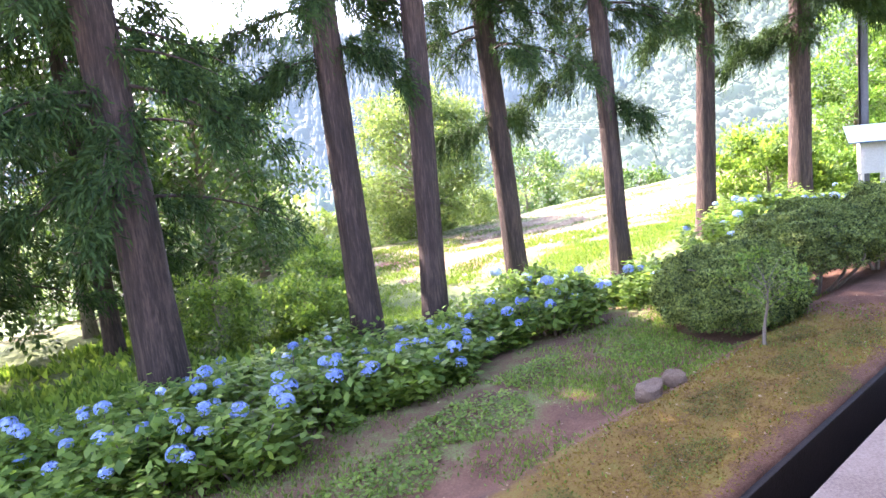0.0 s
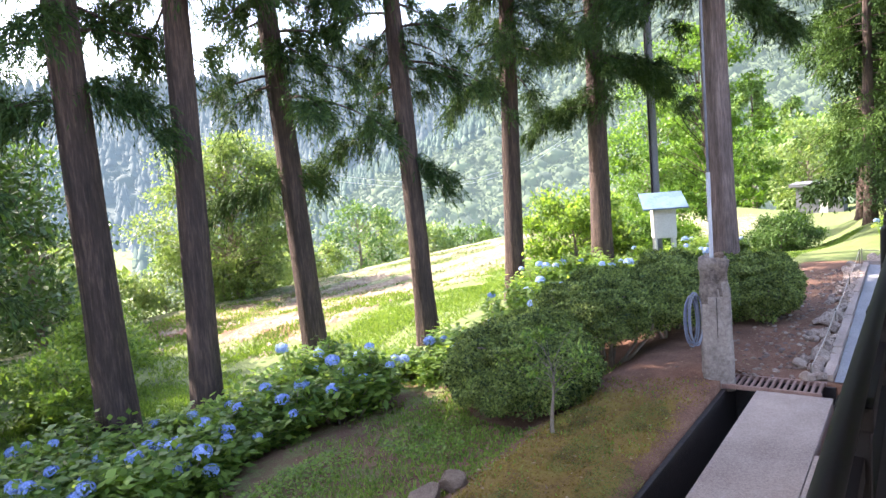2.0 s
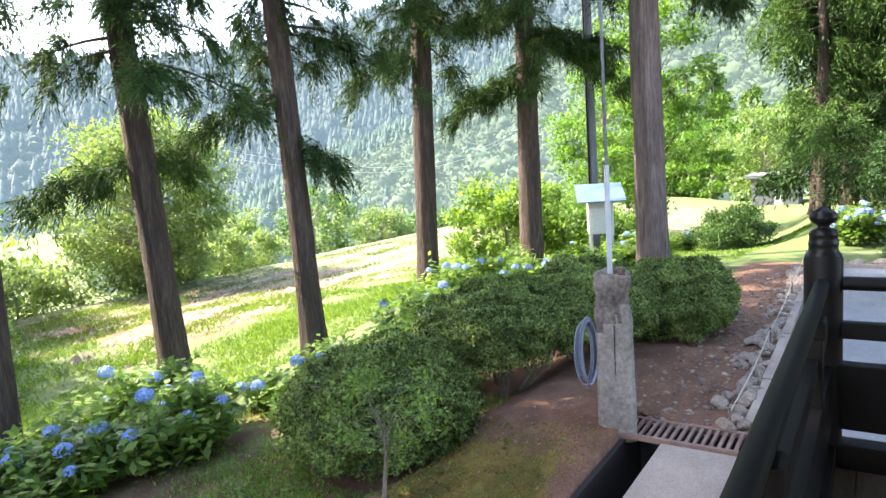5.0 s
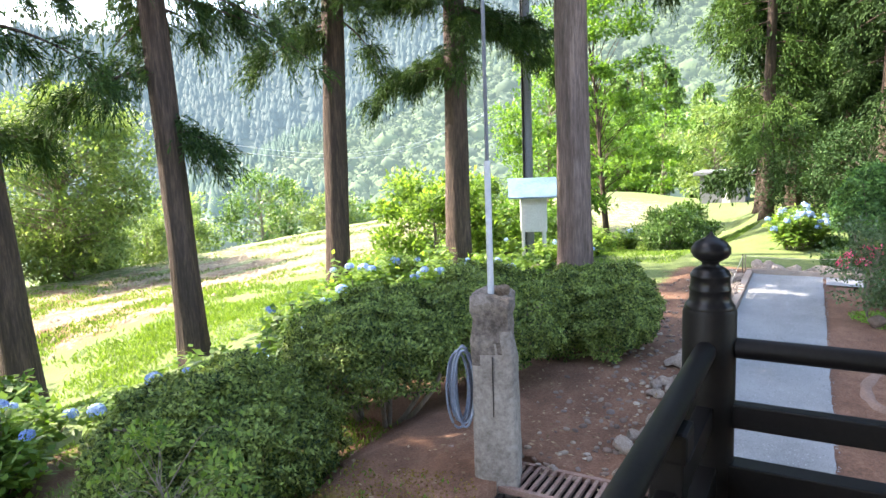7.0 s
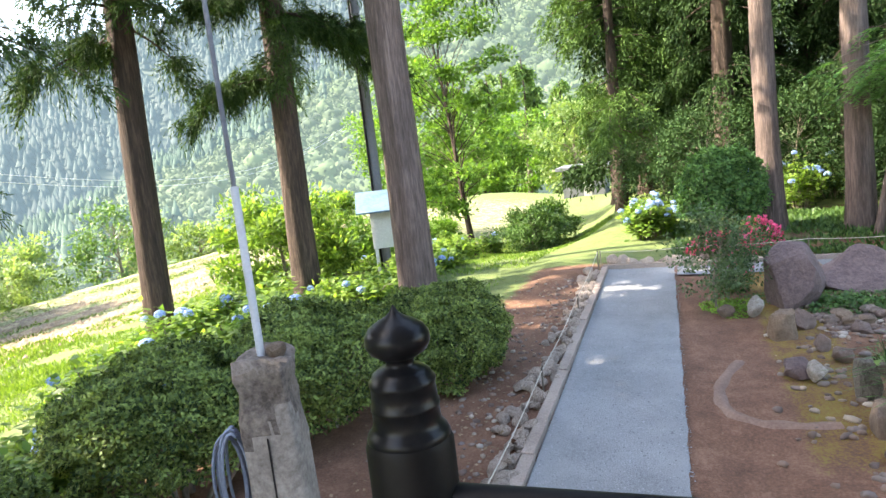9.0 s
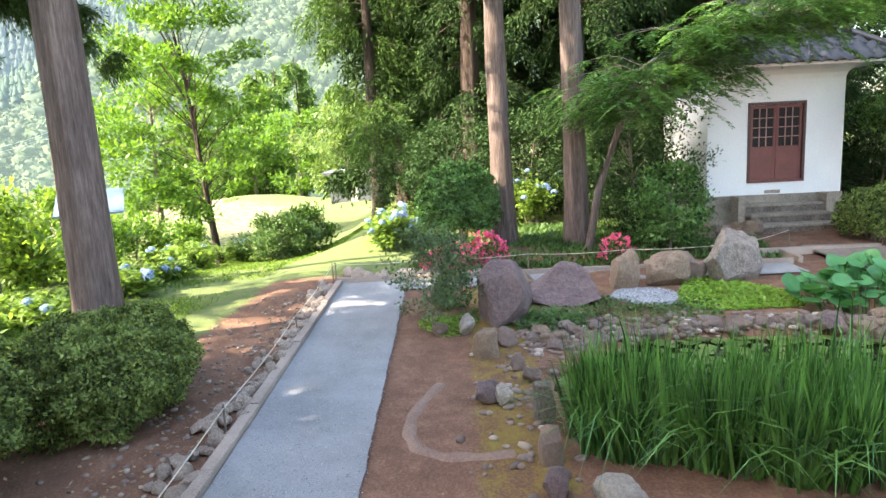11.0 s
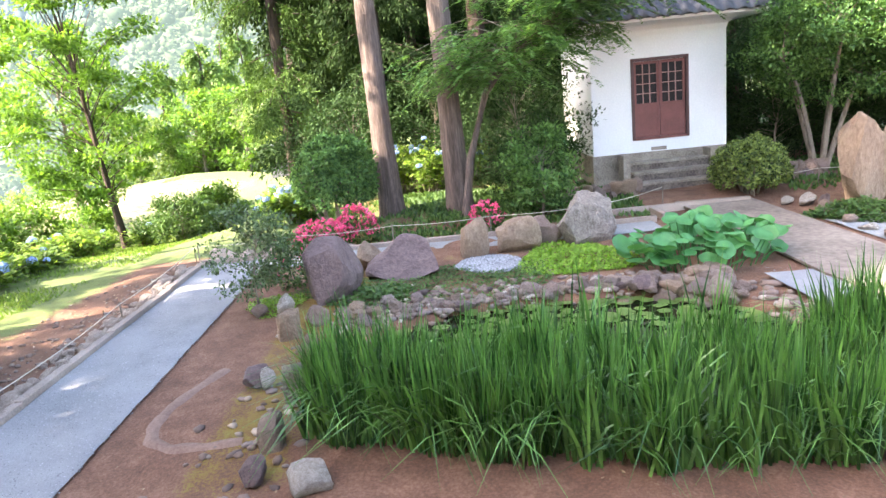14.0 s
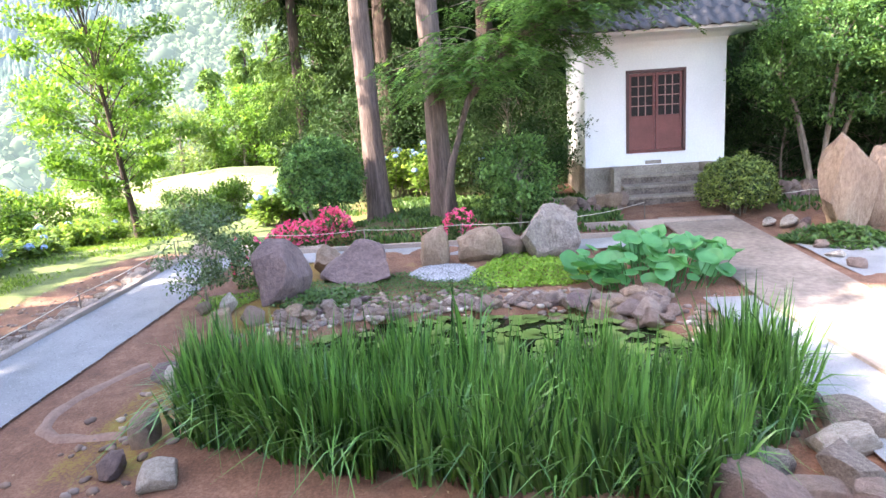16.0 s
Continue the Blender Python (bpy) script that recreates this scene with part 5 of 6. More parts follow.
# ---- garden furniture ----
def pillar():
    x, y = 8.6, 1.98
    r = np.random.default_rng(91)
    p = thing("concrete_pillar", "old weathered concrete pillar with crumbling stained top", "pillar", pose(x, y, 0.0, 0, 0, 18) @ Matrix.Diagonal((1.04, 1.04, 0.965, 1)))
    bm = bmesh.new()
    bmesh.ops.create_cube(bm, size=1.0)
    bmesh.ops.subdivide_edges(bm, edges=bm.edges, cuts=17, use_grid_fill=True)
    q = np.array([v.co[:] for v in bm.verts])
    z = -0.05 + (q[:, 2] + 0.5) * 1.47
    w = 2 * (0.158 - 0.022 * (q[:, 2] + 0.5) - 0.016 * np.clip((z - 1.08) / 0.06, 0, 1) + 0.012 * np.clip((z - 1.28) / 0.06, 0, 1))
    c = np.stack([q[:, 0] * w, q[:, 1] * w, z], 1)
    amp = 0.004 + 0.014 * np.clip((z - 0.85) / 0.3, 0, 1)
    soft = 1 - 0.10 * np.clip((np.abs(q[:, 0]) + np.abs(q[:, 1]) - 0.8) / 0.2, 0, 1)
    n1, n2 = wob(c * 10 + 3, 1.0), wob(c * 10 + 11, 1.0)
    c[:, 0], c[:, 1] = c[:, 0] * soft + amp * n1, c[:, 1] * soft + amp * n2
    c[:, 2] += 0.03 * n1 * (q[:, 2] > 0.42)
    for v, o in zip(bm.verts, c):
        v.co = o
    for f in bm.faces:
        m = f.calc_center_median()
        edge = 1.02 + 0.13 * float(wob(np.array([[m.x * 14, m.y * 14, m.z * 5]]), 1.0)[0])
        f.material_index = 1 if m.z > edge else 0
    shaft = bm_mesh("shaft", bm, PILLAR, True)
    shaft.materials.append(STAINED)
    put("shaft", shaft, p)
    part("crack", box(bmesh.new(), -0.156, -0.146, -0.003, 0.003, 0.56, 1.0), DARK, p, "dark vertical crack")
    rock("stone", x + 0.04, y - 0.05, 1.385, 0.07, 0.06, 0.045, 20, ROCKS[6], "small reddish stone lying on the pillar")
    f = thing("flagpole", "thin grey metal pole standing on the pillar", "pole", pose(x, y + 0.02, 1.335))
    put("lower_tube", tube("lower_tube", [(0, 0, 0), (0, 0, 0.4), (0, 0, 0.95)], 0.022, STEEL, 12), f)
    put("upper_tube", tube("upper_tube", [(0, 0, 0.95), (0, 0, 2.5), (0, 0, 5.0)], 0.013, POLE, 10), f, "dark thinner tube")
    h = thing("garden_hose", "coil of grey-blue garden hose hung on the pillar", "hose", pose(x - 0.12, y + 0.21, 0.74, 0, 0, 130))
    for k in range(7):
        a = np.linspace(0, 2 * np.pi, 33)
        put("loop", tube("loop", np.stack([(0.065 + 0.02 * r.normal()) * np.cos(a) + 0.02 * r.normal(), 0.02 * k - 0.03 + 0 * a, (0.27 + 0.015 * r.normal()) * np.sin(a) + 0.03 * r.normal() - 0.03], 1), 0.009, HOSE, 8), h)


pillar()


def meter_box():
    x, y = 17.6, 5.35
    g = gz(x, y)
    b = thing("instrument_box", "white louvred box on posts with blue sheet roof", "cabinet", pose(x, y, g, 0, 0, 25))
    T = 1.56 - g
    part("body", box(bmesh.new(), -0.26, 0.26, -0.27, 0.27, T - 0.96, T - 0.14, 0.012), WHITEWASH, b, "white painted box")
    part("front_panel", box(bmesh.new(), -0.275, -0.261, -0.22, 0.22, T - 0.90, T - 0.40, 0.004), WHITEWASH, b)
    bm = bmesh.new()
    vs = [bm.verts.new(c) for c in ((-0.56, -0.52, T - 0.24), (0.45, -0.52, T + 0.10), (0.45, 0.52, T + 0.10), (-0.56, 0.52, T - 0.24))]
    f = bm.faces.new(vs)
    r = bmesh.ops.extrude_face_region(bm, geom=[f])
    bmesh.ops.translate(bm, vec=(0, 0, 0.03), verts=[v for v in r["geom"] if isinstance(v, bmesh.types.BMVert)])
    part("roof", bm, BLUE_ROOF, b, "faded blue sheet metal roof")
    for sx in (-0.22, 0.22):
        for sy in (-0.22, 0.22):
            part("leg", box(bmesh.new(), sx - 0.03, sx + 0.03, sy - 0.03, sy + 0.03, -0.05, T - 0.962, 0.004), WHITEWASH, b)
    u = thing("utility_pole", "grey utility pole behind the trees", "utility pole", pose(18.2, 5.7, gz(18.2, 5.7)))
    put("shaft", tube("shaft", [(0, 0, -0.2), (0, 0, 2.0), (0, 0, 9.2)], [0.11, 0.105, 0.085], POLE, 14), u)
    put("cable_guard", tube("cable_guard", [(-0.12, 0.05, 0), (-0.12, 0.05, 2.5), (-0.115, 0.05, 8.0)], 0.025, BLACK, 8), u, "black conduit")


meter_box()


# ---- hills ----
def hill(name, label, th0, th1, r0, r1, z0, elev, mats, n_trees, size, conifer, seed):
    r = np.random.default_rng(seed)
    def z_at(th, rr):
        e = np.interp(np.degrees(th), *elev)
        t = (rr - r0) / (r1 - r0)
        p = np.stack([rr * np.cos(th), rr * np.sin(th), 0 * rr], 1) / size
        return z0 + t ** 1.15 * (r1 * np.tan(np.radians(e)) - z0) + wob(p, 0.12) * size * 0.9 * np.minimum(1, t * 4)
    T, Q = np.meshgrid(np.radians(np.linspace(th0, th1, 70)), np.linspace(r0, r1, 40), indexing="ij")
    v = np.stack([5 + (Q * np.cos(T)).ravel(), (Q * np.sin(T)).ravel(), z_at(T.ravel(), Q.ravel())], 1)
    i, j = np.meshgrid(np.arange(69), np.arange(39), indexing="ij")
    a = (i * 40 + j).ravel()
    h = put(name, npmesh(name, v, np.stack([a, a + 40, a + 41, a + 1], 1), mats[1], True), None, label, "hill", kind="structure")
    th, rr = np.radians(r.uniform(th0, th1, n_trees)), np.sqrt(r.uniform(r0 ** 2, (r1 * 1.0) ** 2, n_trees))
    base = np.stack([5 + rr * np.cos(th), rr * np.sin(th), z_at(th, rr)], 1)
    patch = wob(base / size, 0.09, 2) + r.normal(0, 0.25, n_trees)
    con = patch > conifer
    # conifers: three stacked ragged cones
    n = int(con.sum())
    hh = size * r.uniform(1.0, 1.7, n)
    k = 7
    ang = np.linspace(0, 2 * np.pi, k, endpoint=False)
    vs, fs, o = [], [], 0
    for lo, hi, w in ((0.0, 0.55, 0.26), (0.3, 0.8, 0.20), (0.58, 1.0, 0.13)):
        jit = r.uniform(0.65, 1.25, (n, k))
        ring = base[con][:, None] + np.stack([np.cos(ang)[None] * jit * w * hh[:, None], np.sin(ang)[None] * jit * w * hh[:, None], lo * hh[:, None] + r.normal(0, 0.04, (n, k)) * hh[:, None]], -1)
        apex = base[con] + np.stack([0 * hh, 0 * hh, hi * hh], 1)
        vs.append(np.concatenate([ring, apex[:, None]], 1).reshape(-1, 3))
        b = np.arange(n)[:, None] * (k + 1)
        jj = np.arange(k)[None]
        fs.append(np.stack([b + jj, b + (jj + 1) % k, b + k + 0 * jj], -1).reshape(-1, 3) + o)
        o += n * (k + 1)
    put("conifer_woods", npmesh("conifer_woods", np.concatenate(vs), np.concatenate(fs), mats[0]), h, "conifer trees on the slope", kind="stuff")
    # broadleaf crowns: a lumpy dome each, roughened by leaf clumps
    nb = int((~con).sum())
    dome = bmesh.new()
    bmesh.ops.create_icosphere(dome, subdivisions=1, radius=1.0)
    dome.verts.ensure_lookup_table()
    dv = np.array([v.co[:] for v in dome.verts])
    df = np.array([[v.index for v in f.verts] for f in dome.faces])
    dome.free()
    cs = size * np.clip(r.lognormal(-1.0, 0.38, nb), 0.2, 0.85)
    q = dv[None] + 0 * base[~con][:, None]
    lump = 1 + 0.3 * wob((dv[None] * 2.2 + base[~con][:, None] * 0.37).reshape(-1, 3), 1.0).reshape(nb, -1, 1)
    cv = base[~con][:, None] + q * lump * (cs[:, None, None] * np.array([0.85, 0.85, 0.75])) + np.array([0, 0, 0.3]) * cs[:, None, None]
    cf = (df[None] + (np.arange(nb) * len(dv))[:, None, None]).reshape(-1, 3)
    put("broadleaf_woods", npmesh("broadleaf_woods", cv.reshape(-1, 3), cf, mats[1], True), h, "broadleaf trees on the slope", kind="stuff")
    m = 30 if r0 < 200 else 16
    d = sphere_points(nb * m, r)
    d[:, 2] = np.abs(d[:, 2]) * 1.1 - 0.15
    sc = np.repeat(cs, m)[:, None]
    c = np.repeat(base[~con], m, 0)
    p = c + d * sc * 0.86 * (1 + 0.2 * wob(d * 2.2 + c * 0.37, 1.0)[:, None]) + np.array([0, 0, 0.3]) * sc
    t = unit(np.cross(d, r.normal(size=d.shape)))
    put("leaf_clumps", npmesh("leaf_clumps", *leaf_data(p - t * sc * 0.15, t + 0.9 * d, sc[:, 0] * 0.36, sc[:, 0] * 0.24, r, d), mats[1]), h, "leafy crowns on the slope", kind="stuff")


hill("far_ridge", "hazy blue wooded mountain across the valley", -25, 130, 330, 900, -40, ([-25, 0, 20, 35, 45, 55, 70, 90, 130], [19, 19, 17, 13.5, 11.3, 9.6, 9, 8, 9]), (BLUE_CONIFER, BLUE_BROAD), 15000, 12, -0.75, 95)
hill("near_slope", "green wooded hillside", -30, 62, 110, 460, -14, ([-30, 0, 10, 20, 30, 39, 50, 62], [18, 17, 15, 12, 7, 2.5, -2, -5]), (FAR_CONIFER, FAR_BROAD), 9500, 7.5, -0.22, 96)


# ---- low plants and small things ----
def tufts(name, label, x0, x1, y0, y1, n, h, mat, seed, test=None, width=0.006, cat="grass"):
    """Short grass blades; test(x, y) says where they grow."""
    r = np.random.default_rng(seed)
    x, y = r.uniform(x0, x1, n), r.uniform(y0, y1, n)
    pp = np.stack([x, y, 0 * x], 1)
    ok = wob(pp, 1.6) > r.uniform(-0.7, 0.7, n)
    if test is not None:
        ok &= test(x, y)
    x, y = x[ok], y[ok]
    p = np.stack([x, y, height(x, y) - 0.005], 1)
    d = r.normal(0, 0.55, (len(p), 3)) * (1, 1, 0.2) + (0, 0, 1)
    put(name, npmesh(name, *leaf_data(p, d, np.full(len(p), h), width, r), mat), None, label, cat, kind="stuff")


tufts("lawn_grass", "patchy short lawn grass and weeds", 0.0, 9.5, 3.4, 6.4, 64000, 0.05, GRASS, 601, lambda x, y: np.hypot(x - 7.8, y - 3.8) > 0.8, 0.014)
tufts("moss_weeds", "sparse weeds in the moss bed", 1.5, 8.3, 2.1, 3.3, 2600, 0.035, GRASS, 602, None, 0.014)
tufts("sunlit_grass", "bright sunlit grass on the open ground", 5, 24, 7.5, 12.5, 90000, 0.06, GRASS, 603, None, 0.018)
tufts("lawn_grass_east", "bright sunlit lawn beyond the cedars", 12.8, 27, 1.5, 6.5, 60000, 0.07, GRASS, 604, lambda x, y: y > 3.3 - 0.12 * (x - 12.8), 0.018)
tufts("terrace_weeds", "low green plants under the cedars", 17.6, 22, -6.4, 0.0, 20000, 0.12, SHRUB, 605, None, 0.05, "ground cover")
tufts("field_grass", "grass between the tilled strips", 9, 44, 12, 21.5, 30000, 0.07, GRASS, 606, lambda x, y: np.sin(3.1 * y - 0.25 * x + 1.2 * np.sin(0.4 * x)) + 0.8 * np.sin(1.7 * x + y) < -0.5, 0.03)


tufts("terrace_weeds_south", "low green plants under the garden trees", 18.2, 21.5, -13.0, -9.1, 9000, 0.12, SHRUB, 609, None, 0.05, "ground cover")


def cover(name, label, cx, cy, rx, ry, n, size, mat, seed, cat="ground cover", lift=0.04):
    r = np.random.default_rng(seed)
    a, q = r.uniform(0, 6.28, n), np.sqrt(r.uniform(0, 1, n))
    q = q * (1 + 0.15 * np.sin(3 * a + seed))
    x, y = cx + np.cos(a) * q * rx, cy + np.sin(a) * q * ry
    p = np.stack([x, y, height(x, y) + r.uniform(0.005, lift, n) * (1.2 - q)], 1)
    d = r.normal(0, 1, (n, 3)) * (1, 1, 0.3) + (0, 0, 0.25)
    put(name, npmesh(name, *leaf_data(p, d, np.full(n, size), size * 0.7, r, np.array([[0, 0, 1.0]])), mat), None, label, cat, kind="stuff")


cover("bright_ground_cover", "bright yellow-green creeping plants by the pond", 15.3, -4.55, 0.9, 0.75, 6000, 0.045, DUCK, 611, lift=0.08)
cover("floating_weed", "green floating weed on the pond", 12.9, -3.6, 0.7, 1.6, 2600, 0.03, PAD, 612)
cover("island_moss", "mossy turf between the boulders", 14.75, -2.7, 0.75, 1.7, 8000, 0.035, SHRUB, 613)


def disc_sheet(name, label, cx, cy, rx, ry, z, mat):
    a = np.linspace(0, 2 * np.pi, 40, endpoint=False)
    q = 1 + 0.08 * np.sin(3 * a + cx) + 0.05 * np.sin(5 * a)
    v = [(cx, cy, z + 0.03)] + [(cx + rx * t * np.cos(b), cy + ry * t * np.sin(b), z + (0.02 if k == 0 else -0.03)) for k in (0, 1) for t, b in zip(q * (0.85 if k == 0 else 1.0), a)]
    f = [(0, 1 + i, 1 + (i + 1) % 40) for i in range(40)] + [(1 + i, 41 + i, 41 + (i + 1) % 40, 1 + (i + 1) % 40) for i in range(40)]
    me = bpy.data.meshes.new(name)
    me.from_pydata(v, [], f)
    me.materials.append(mat)
    put(name, me, None, label, "gravel", kind="structure")


disc_sheet("gravel_patch", "round patch of grey gravel by the standing stone", 15.4, -3.4, 0.5, 0.48, 0.012, GRAVEL)


def azalea(x, y, rx, ry, h, seed, n_flowers):
    r = np.random.default_rng(seed)
    ob = thing("pink_azalea", "low azalea covered in bright pink blossom", "shrub", pose(x, y, gz(x, y)), "pink azaleas")
    p, d = blob_leaves((0, 0, h * 0.4), (rx, ry, h * 0.6), 1600, 0.04, 0, r, 0.5)
    tagged(put("foliage", npmesh("foliage", *leaf_data(p, d, 0.05, 0.025, r), SHRUB), ob), kind="stuff")
    p, d = blob_leaves((0, 0, h * 0.45), (rx * 1.05, ry * 1.05, h * 0.68), n_flowers, 0.05, 0, r, 0.15)
    p = p[p[:, 2] > h * 0.3]
    pp = np.repeat(p, 5, 0)
    dd = unit(r.normal(size=(len(pp), 3)))
    tagged(put("blossom", npmesh("blossom", *leaf_data(pp, dd, 0.045, 0.035, r), PINK), ob, "bright pink blossom"), kind="stuff")


azalea(17.6, -0.75, 0.3, 0.55, 0.45, 620, 420)
azalea(17.75, -1.35, 0.25, 0.35, 0.6, 621, 300)
azalea(17.7, -3.55, 0.25, 0.3, 0.5, 622, 200)
azalea(15.2, -0.75, 0.2, 0.25, 0.75, 623, 30)


def rope_line(pts, sag, label):
    ob = thing("rope_barrier", label, "rope barrier")
    for x, y, z in pts:
        g = gz(x, y)
        put("stake", tube("stake", [(x, y, g - 0.1), (x, y, (g + z) / 2), (x, y, z + 0.03)], 0.010, BARK_GREY, 8), ob)
    for a, b in zip(pts, pts[1:]):
        s = np.linspace(0, 1, 9)[:, None]
        p = np.array(a) + (np.array(b) - np.array(a)) * s - np.array([0, 0, sag]) * np.sin(s * np.pi)
        put("rope", tube("rope", p, 0.0055, ROPE, 6), ob)


rope_line([(8.95, 1.13, 0.16), (11.6, 1.15, 0.2), (14.4, 1.20, 0.22), (17.2, 1.24, 0.3)], 0.04, "thin pale rope strung on short stakes beside the kerb")
rope_line([(17.25, 1.2, 0.3), (17.25, -0.4, 0.32), (17.2, -2.0, 0.34), (17.2, -3.6, 0.34), (17.2, -5.4, 0.36), (18.3, -6.8, 0.36)], 0.03, "thin pale rope strung on stakes beside the cross path")
rope_line([(18.2, -8.4, 0.4), (18.3, -9.6, 0.42), (18.4, -11.0, 0.42)], 0.03, "thin pale rope strung on stakes by the terrace")
put("cross_kerb", box_mesh("cross_kerb", CONCRETE, 17.12, 17.2, -6.3, 1.16, -0.1, 0.09, bevel=0.008), None, "pale concrete kerb of the cross path", "kerb", kind="structure")


def sapling():
    x, y = 6.58, 2.98
    broad_tree(x, y, 0.98, 0.022, 0.42, 0.45, 20, 36, 0.05, HYDRA, 630, "small maple sapling growing in the moss bed", "sapling", clump=0.16, lean=(0.12, 0.05), flat=0.4)


sapling()
rock("stone", 5.15, 3.42, -0.10, 0.2, 0.12, 0.07, 30, ROCKS[9], "reddish stone at the edge of the moss bed")
rock("stone", 5.5, 3.36, -0.08, 0.13, 0.09, 0.06, 80, ROCKS[9], "small tan stone at the edge of the moss bed")


def shed():
    x, y = 41.5, 4.75
    g = gz(x, y) - 0.35
    b = thing("shed", "small grey shed with dark door and grey roof", "shed", pose(x, y, g))
    part("wall", box(bmesh.new(), 0, 2.4, -1.2, 1.0, 0, 1.75), POLE, b)
    part("roof", box(bmesh.new(), -0.3, 2.7, -1.5, 1.3, 1.752, 1.95, 0.03), POLE, b, "grey sheet roof")
    part("door", box(bmesh.new(), -0.03, -0.002, -0.5, -0.1, 0.0, 1.4, 0.005), WHITEWASH, b, "pale painted door")
    part("window", box(bmesh.new(), -0.03, -0.002, 0.15, 0.75, 0.9, 1.5, 0.005), DARK, b, "dark window")


shed()


def far_pole():
    x, y = 18.0, 23.3
    g = gz(x, y)
    u = thing("utility_pole", "pale concrete utility pole with crossarms beyond the field", "utility pole", pose(x, y, g))
    T = 5.6 - g
    put("shaft", tube("shaft", [(0, 0, -0.3), (0, 0, T / 2), (0, 0, T)], [0.13, 0.11, 0.09], STEEL, 12), u)
    for z in (T - 0.35, T - 0.9, T - 2.1):
        part("crossarm", box(bmesh.new(), -0.35, 0.35, -0.03, 0.03, z, z + 0.06, 0.005), STEEL, u)
    for k, z in enumerate((4.2, 3.9)):
        s = np.linspace(0, 1, 25)[:, None]
        p = np.array([18.0, 23.3, z]) + np.array([46.0, 6.0, 1.6]) * s - np.array([0, 0, 2.6]) * np.sin(s * np.pi)
        put("power_line", tube("power_line", p, 0.012, STEEL, 5), None, "thin sagging power line across the field", "cable")


far_pole()


def earth_swirl():
    """Low raked ridge that curls across the red earth."""
    c = np.array([(12.55, -0.62), (12.15, -0.48), (11.75, -0.39), (11.4, -0.39), (11.15, -0.47), (11.0, -0.68), (10.98, -0.95), (11.02, -1.2)])
    t = np.linspace(0, 7, 40)
    x, y = np.interp(t, np.arange(8), c[:, 0]), np.interp(t, np.arange(8), c[:, 1])
    rows = []
    for o, dz in ((-0.075, -0.02), (-0.03, 0.022), (0.03, 0.022), (0.075, -0.02)):
        d = np.gradient(np.stack([x, y], 1), axis=0)
        d = unit(d)
        px, py = x - d[:, 1] * o, y + d[:, 0] * o
        rows.append(np.stack([px, py, height(px, py) + dz + 0.006 * np.sin(t * 5)], 1))
    v = np.stack(rows, 1).reshape(-1, 3)
    i, j = np.meshgrid(np.arange(39), np.arange(3), indexing="ij")
    a = (i * 4 + j).ravel()
    put("earth_ridge", npmesh("earth_ridge", v, np.stack([a, a + 1, a + 5, a + 4], 1), PALE_EARTH, True), None, "low curled ridge of pale raked earth", "ground", kind="structure")


PALE_EARTH = surface("pale dry earth", (0.16, 0.095, 0.07), (0.29, 0.19, 0.145), 2, 40, 0.95, 0.5, 0.02)
earth_swirl()


def litter(name, label, x0, x1, y0, y1, n, size, mat, seed, test=None):
    """Fallen leaves and crumbs of stone lying on the ground."""
    r = np.random.default_rng(seed)
    x, y = r.uniform(x0, x1, n), r.uniform(y0, y1, n)
    if test is not None:
        ok = test(x, y)
        x, y = x[ok], y[ok]
    p = np.stack([x, y, height(x, y) + 0.008], 1)
    d = r.normal(0, 1, (len(p), 3)) * (1, 1, 0.15)
    put(name, npmesh(name, *leaf_data(p, d, np.full(len(p), size) * r.uniform(0.4, 1.6, len(p)), size * 0.7, r, np.array([[0, 0, 1.0]])), mat), None, label, "litter", kind="stuff")


DRY = leaf("dry fallen leaves", (0.12, 0.07, 0.04), (0.40, 0.29, 0.19), 0.1, 0.8)
litter("fallen_leaves", "scattered dry leaves on the red earth", 8.7, 17, 1.25, 2.6, 900, 0.035, DRY, 640)
litter("lawn_litter", "scattered dry leaves on lawn and moss", 1, 8.8, 2.1, 6.2, 1500, 0.03, DRY, 641)
litter("garden_litter", "scattered crumbs and dry leaves by the pond", 8, 13, -6, -0.1, 300, 0.025, DRY, 642, lambda x, y: (pond(x, y) > 1.15) & ((x < 10.2) | (y > -1.6)))


def pebbles(n, seed, area, smin, smax, label):
    """Small broken stones as one scatter."""
    r = np.random.default_rng(seed)
    bm = bmesh.new()
    bmesh.ops.create_icosphere(bm, subdivisions=1, radius=1.0)
    bv = np.array([v.co[:] for v in bm.verts])
    bf = np.array([[v.index for v in f.verts] for f in bm.faces])
    bm.free()
    out = []
    for k in range(n):
        x, y = area(r)
        sc = r.uniform(smin, smax) * np.array([r.uniform(0.8, 1.5), r.uniform(0.7, 1.1), r.uniform(0.4, 0.7)])
        a = r.uniform(0, 6.28)
        q = bv * r.uniform(0.75, 1.2, (len(bv), 1)) * sc
        q = np.stack([q[:, 0] * np.cos(a) - q[:, 1] * np.sin(a), q[:, 0] * np.sin(a) + q[:, 1] * np.cos(a), q[:, 2]], 1)
        out.append((q + (x, y, gz(x, y) + sc[2] * 0.3), bf))
    put("pebbles", npmesh("pebbles", *join(out), PEBBLE), None, label, "pebbles", kind="stuff")


